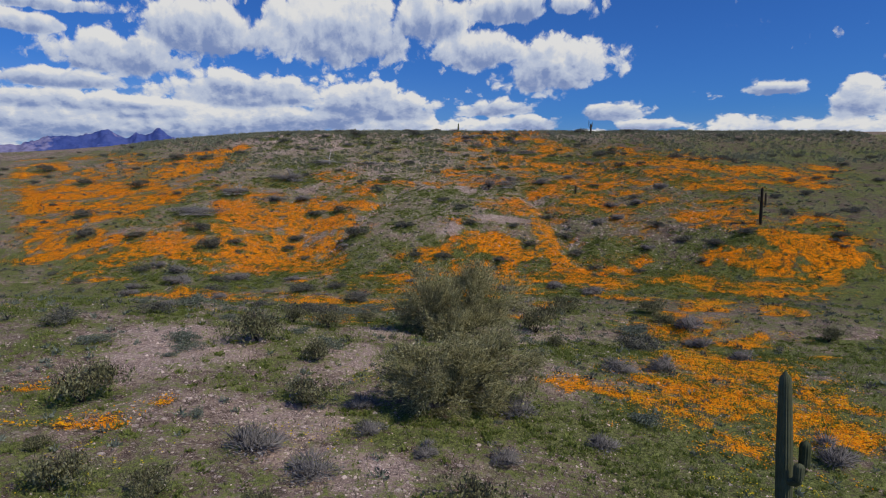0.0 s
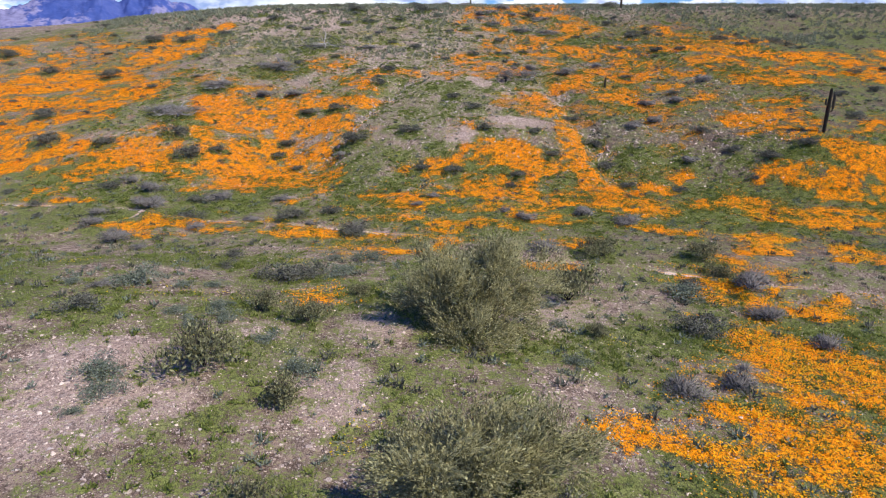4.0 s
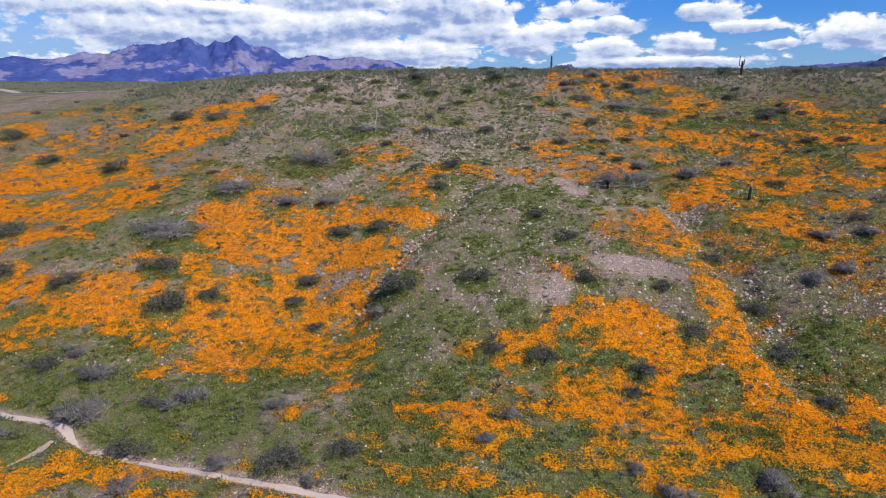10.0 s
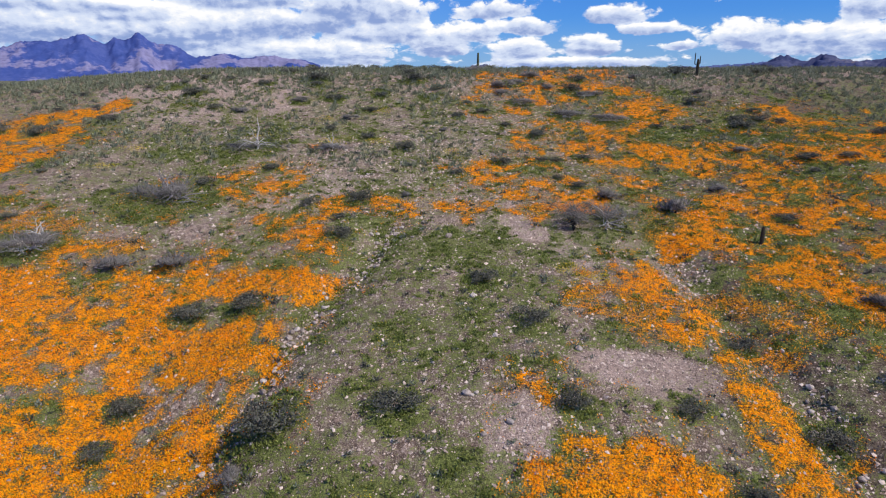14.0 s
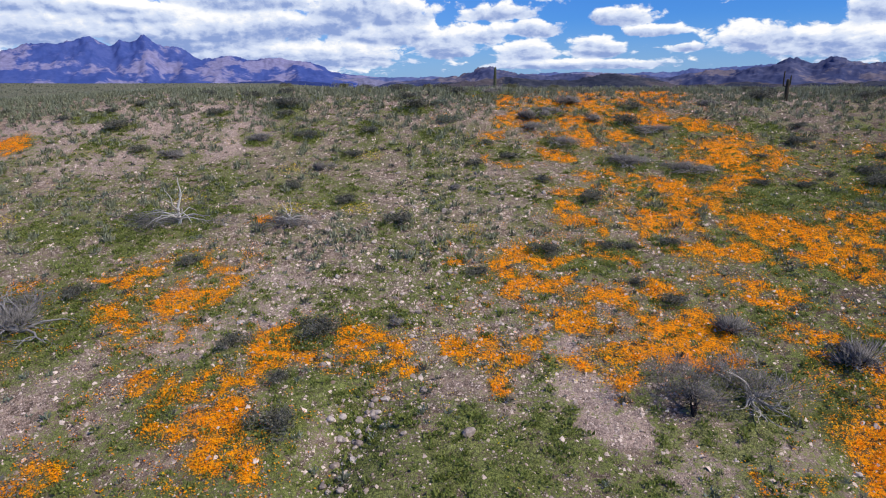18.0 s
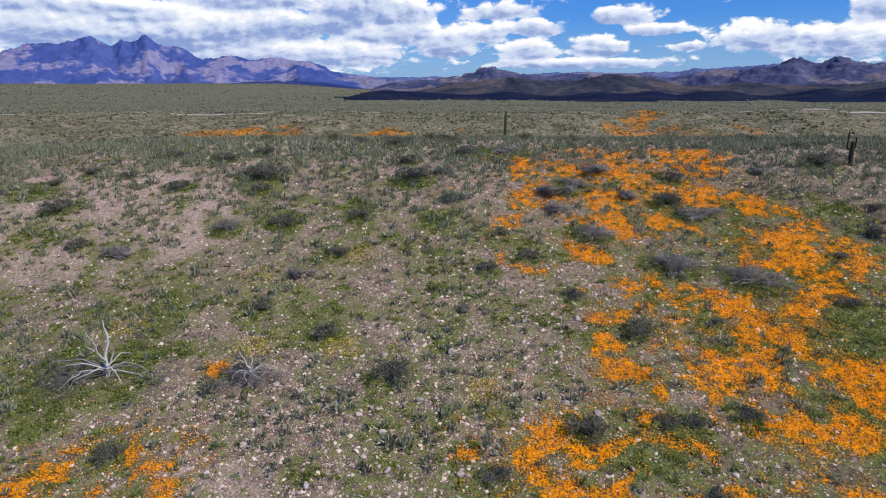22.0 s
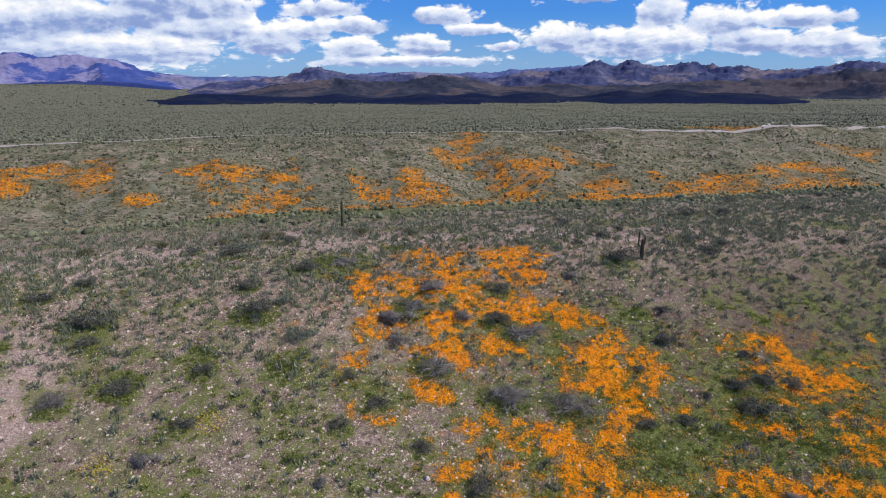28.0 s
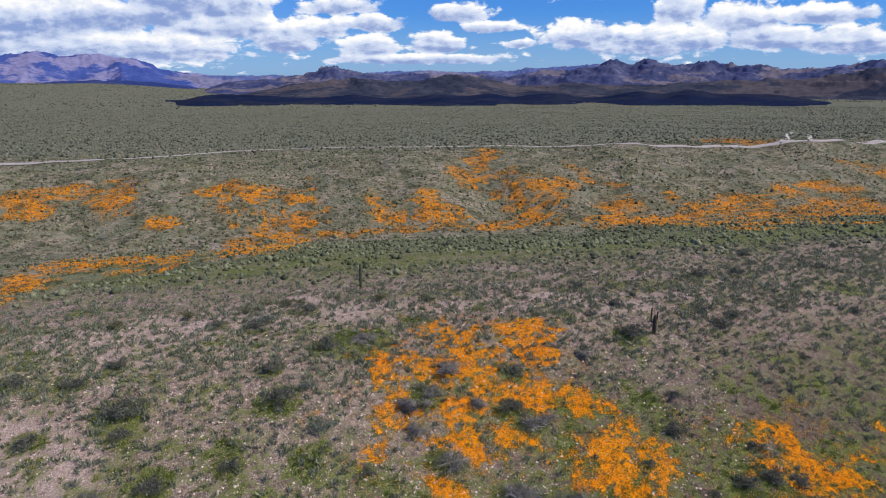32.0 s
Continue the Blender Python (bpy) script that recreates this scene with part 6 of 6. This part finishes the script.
strewn("poppies", clumped(scatter(9000, -170, 330, 104, 345, poppies, 97), 6, 0.8, 97), lambda r, c: r.uniform(0.14, 0.34, c), CUP, M_POPPY, "orange poppy drifts on the far slope", "flowers", lift=0.15, seed=98)
YELLOW_BEDS = [(1.4, 48.8, 1.1, 0.9), (-6.5, 52.5, 1.1, 0.9), (-19.6, 54.4, 1.1, 0.9), (-11.7, 52.6, 1.1, 0.9), (-6.7, 62.6, 1.1, 0.9), (-13.4, 60.4, 1.1, 0.9), (-32.3, 45.5, 1.1, 0.9), (-31.2, 50.3, 1.1, 0.9), (9.0, 25.6, 1.1, 0.9), (10.5, 24.1, 1.1, 0.9)]
strewn("yellow_flowers", clumped(scatter(700, -45, 36, 20, 70, lambda x, y: ramp(0.2, 0.8, patchwork(YELLOW_BEDS, x + 0.6 * rough(x, y, 1.5, 37), y)), 131), 6, 0.16, 131), lambda r, c: r.uniform(0.04, 0.08, c), CUP, M_YELLOW,
       "clumps of bright yellow flowers on the slope", "flowers", lift=0.16, seed=132)
strewn("yellow_flowers", clumped(scatter(1800, -34, 36, -56, 70, lambda x, y: ramp(0.30, 0.60, rough(x, y, 3.5, 99)), 99), 5, 0.2, 99), lambda r, c: r.uniform(0.04, 0.07, c), CUP, M_YELLOW,
       "scattered small yellow flowers", "flowers", lift=0.12, seed=100)
strewn("herbs", scatter(40000, -34, 46, -4, 80, lambda x, y: herbs(x, y) ** 1.5, 101), lambda r, c: r.uniform(0.10, 0.26, c), BLADES, M_HERB, "fresh green herbs and grass on the slope", "grass", seed=102)
strewn("herbs", scatter(26000, -26, 36, -58, -4, lambda x, y: herbs(x, y) ** 1.3, 103), lambda r, c: r.uniform(0.10, 0.28, c), BLADES, M_HERB, "fresh green herbs and grass on the valley floor", "grass", seed=104)
strewn("dry_grass", scatter(50000, -36, 46, -58, 100, lambda x, y: 0.25 + 0.5 * rough(x, y, 6, 105), 105), lambda r, c: r.uniform(0.08, 0.22, c), BLADES, M_DRY, "dry straw-coloured grass between the stones", "grass", seed=106)


def bushlet(seed, count, size, up):
    """A small filled bush or tuft of narrow blades, one piece of a dense scatter."""
    r = np.random.default_rng(seed)
    d = r.normal(size=(count, 3))
    d *= (r.random(count) ** 0.45 / np.linalg.norm(d, axis=1))[:, None]
    d[:, 2] = np.abs(d[:, 2])
    root = d * np.array([0.40, 0.40, 0.30]) + np.array([0, 0, 0.02])
    way = d * (1 - up) + r.normal(0, 0.25, (count, 3)) + np.array([0, 0, up])
    way /= np.linalg.norm(way, axis=1)[:, None]
    side = np.cross(way, r.normal(size=(count, 3)))
    side /= np.linalg.norm(side, axis=1)[:, None]
    ln = (r.uniform(0.7, 1.3, count) * size)[:, None]
    v = np.stack([root - side * ln * 0.22, root + side * ln * 0.22, root + way * ln], 1)
    return v.reshape(-1, 3), np.arange(3 * count).reshape(-1, 3)


strewn("grass_tufts", scatter(15000, -40, 52, -4, 100, lambda x, y: herbs(x, y) ** 2 * (0.35 + 0.65 * ramp(-0.1, 0.5, rough(x, y, 2.5, 107))) * (1 - 0.6 * poppies(x, y)), 107),
       lambda r, c: r.uniform(0.25, 0.75, c), bushlet(3, 26, 0.30, 0.75), M_HERB, "green grass tufts over the hillside", "grass", tilt=0.1, seed=108, stretch=0.6)
strewn("grass_tufts", scatter(6500, -32, 42, -60, -4, lambda x, y: herbs(x, y) ** 2 * (0.35 + 0.65 * ramp(-0.1, 0.5, rough(x, y, 2.5, 109))), 109),
       lambda r, c: r.uniform(0.2, 0.6, c), bushlet(4, 26, 0.30, 0.75), M_HERB, "green grass tufts on the valley floor", "grass", tilt=0.1, seed=110, stretch=0.6)
strewn("cushion_bushes", scatter(14000, -70, 100, 44, 116, lambda x, y: np.clip(0.12 + ramp(60, 80, y) * 0.6 + 0.6 * rough(x, y, 6, 111), 0, 1) * (1 - 0.7 * ramp(92, 104, y)) * (1 - 0.85 * poppies(x, y)), 111),
       lambda r, c: r.uniform(0.3, 0.85, c), bushlet(1, 34, 0.26, 0.35), M_CUSHION, "many small grey-green cushion bushes on the crest", "shrubs", tilt=0.1, seed=112, stretch=1.4)
strewn("cushion_bushes", scatter(4200, -60, 70, -60, 60, lambda x, y: np.clip(0.25 + 0.8 * rough(x, y, 7, 113), 0.03, 1) * (1 - 0.6 * poppies(x, y)) * ramp(0.3, 0.8, along(TRAIL, x, y)), 113),
       lambda r, c: r.uniform(0.2, 0.65, c), bushlet(2, 32, 0.26, 0.35), M_BRITTLE, "small silvery cushion bushes between the flowers", "shrubs", tilt=0.1, seed=114)
strewn("cushion_bushes", scatter(3000, -60, 100, -40, 110, lambda x, y: np.clip(0.35 + 0.9 * rough(x, y, 5, 119), 0.03, 1) * ramp(0.5, 1.0, along(TRAIL, x, y)), 119),
       lambda r, c: r.uniform(0.25, 0.8, c), bushlet(5, 32, 0.26, 0.35), M_BURSAGE, "small dark grey-brown cushion bushes on the slopes", "shrubs", tilt=0.1, seed=120)
strewn("scrub", scatter(36000, -230, 380, 104, 345, lambda x, y: np.clip(0.4 + 0.5 * rough(x, y, 20, 115), 0.05, 1), 115), lambda r, c: r.uniform(0.4, 1.0, c) * (1 + 0.8 * (r.random(c) < 0.12)), OCTA, M_FARBUSH,
       "low dark scrub over the far slopes", "shrubs", tilt=0.1, seed=116, stretch=1.5)
strewn("scrub", scatter(46000, -800, 1100, 325, 1300, lambda x, y: np.clip(0.9 - (y - 325) / 1300, 0.2, 1), 117), lambda r, c: r.uniform(0.8, 2.1, c), OCTA, M_SCRUB,
       "low dark scrub dotted over the wide plain", "shrubs", tilt=0.1, seed=118, stretch=1.5)
strewn("scrub", scatter(14000, -2200, 2600, 1300, 3600, lambda x, y: np.clip(0.5 + 0.6 * rough(x, y, 90, 121), 0.05, 1), 121), lambda r, c: r.uniform(2.5, 7.0, c), OCTA, M_SCRUB,
       "dark bushes fading into the far plain", "shrubs", tilt=0.1, seed=122)
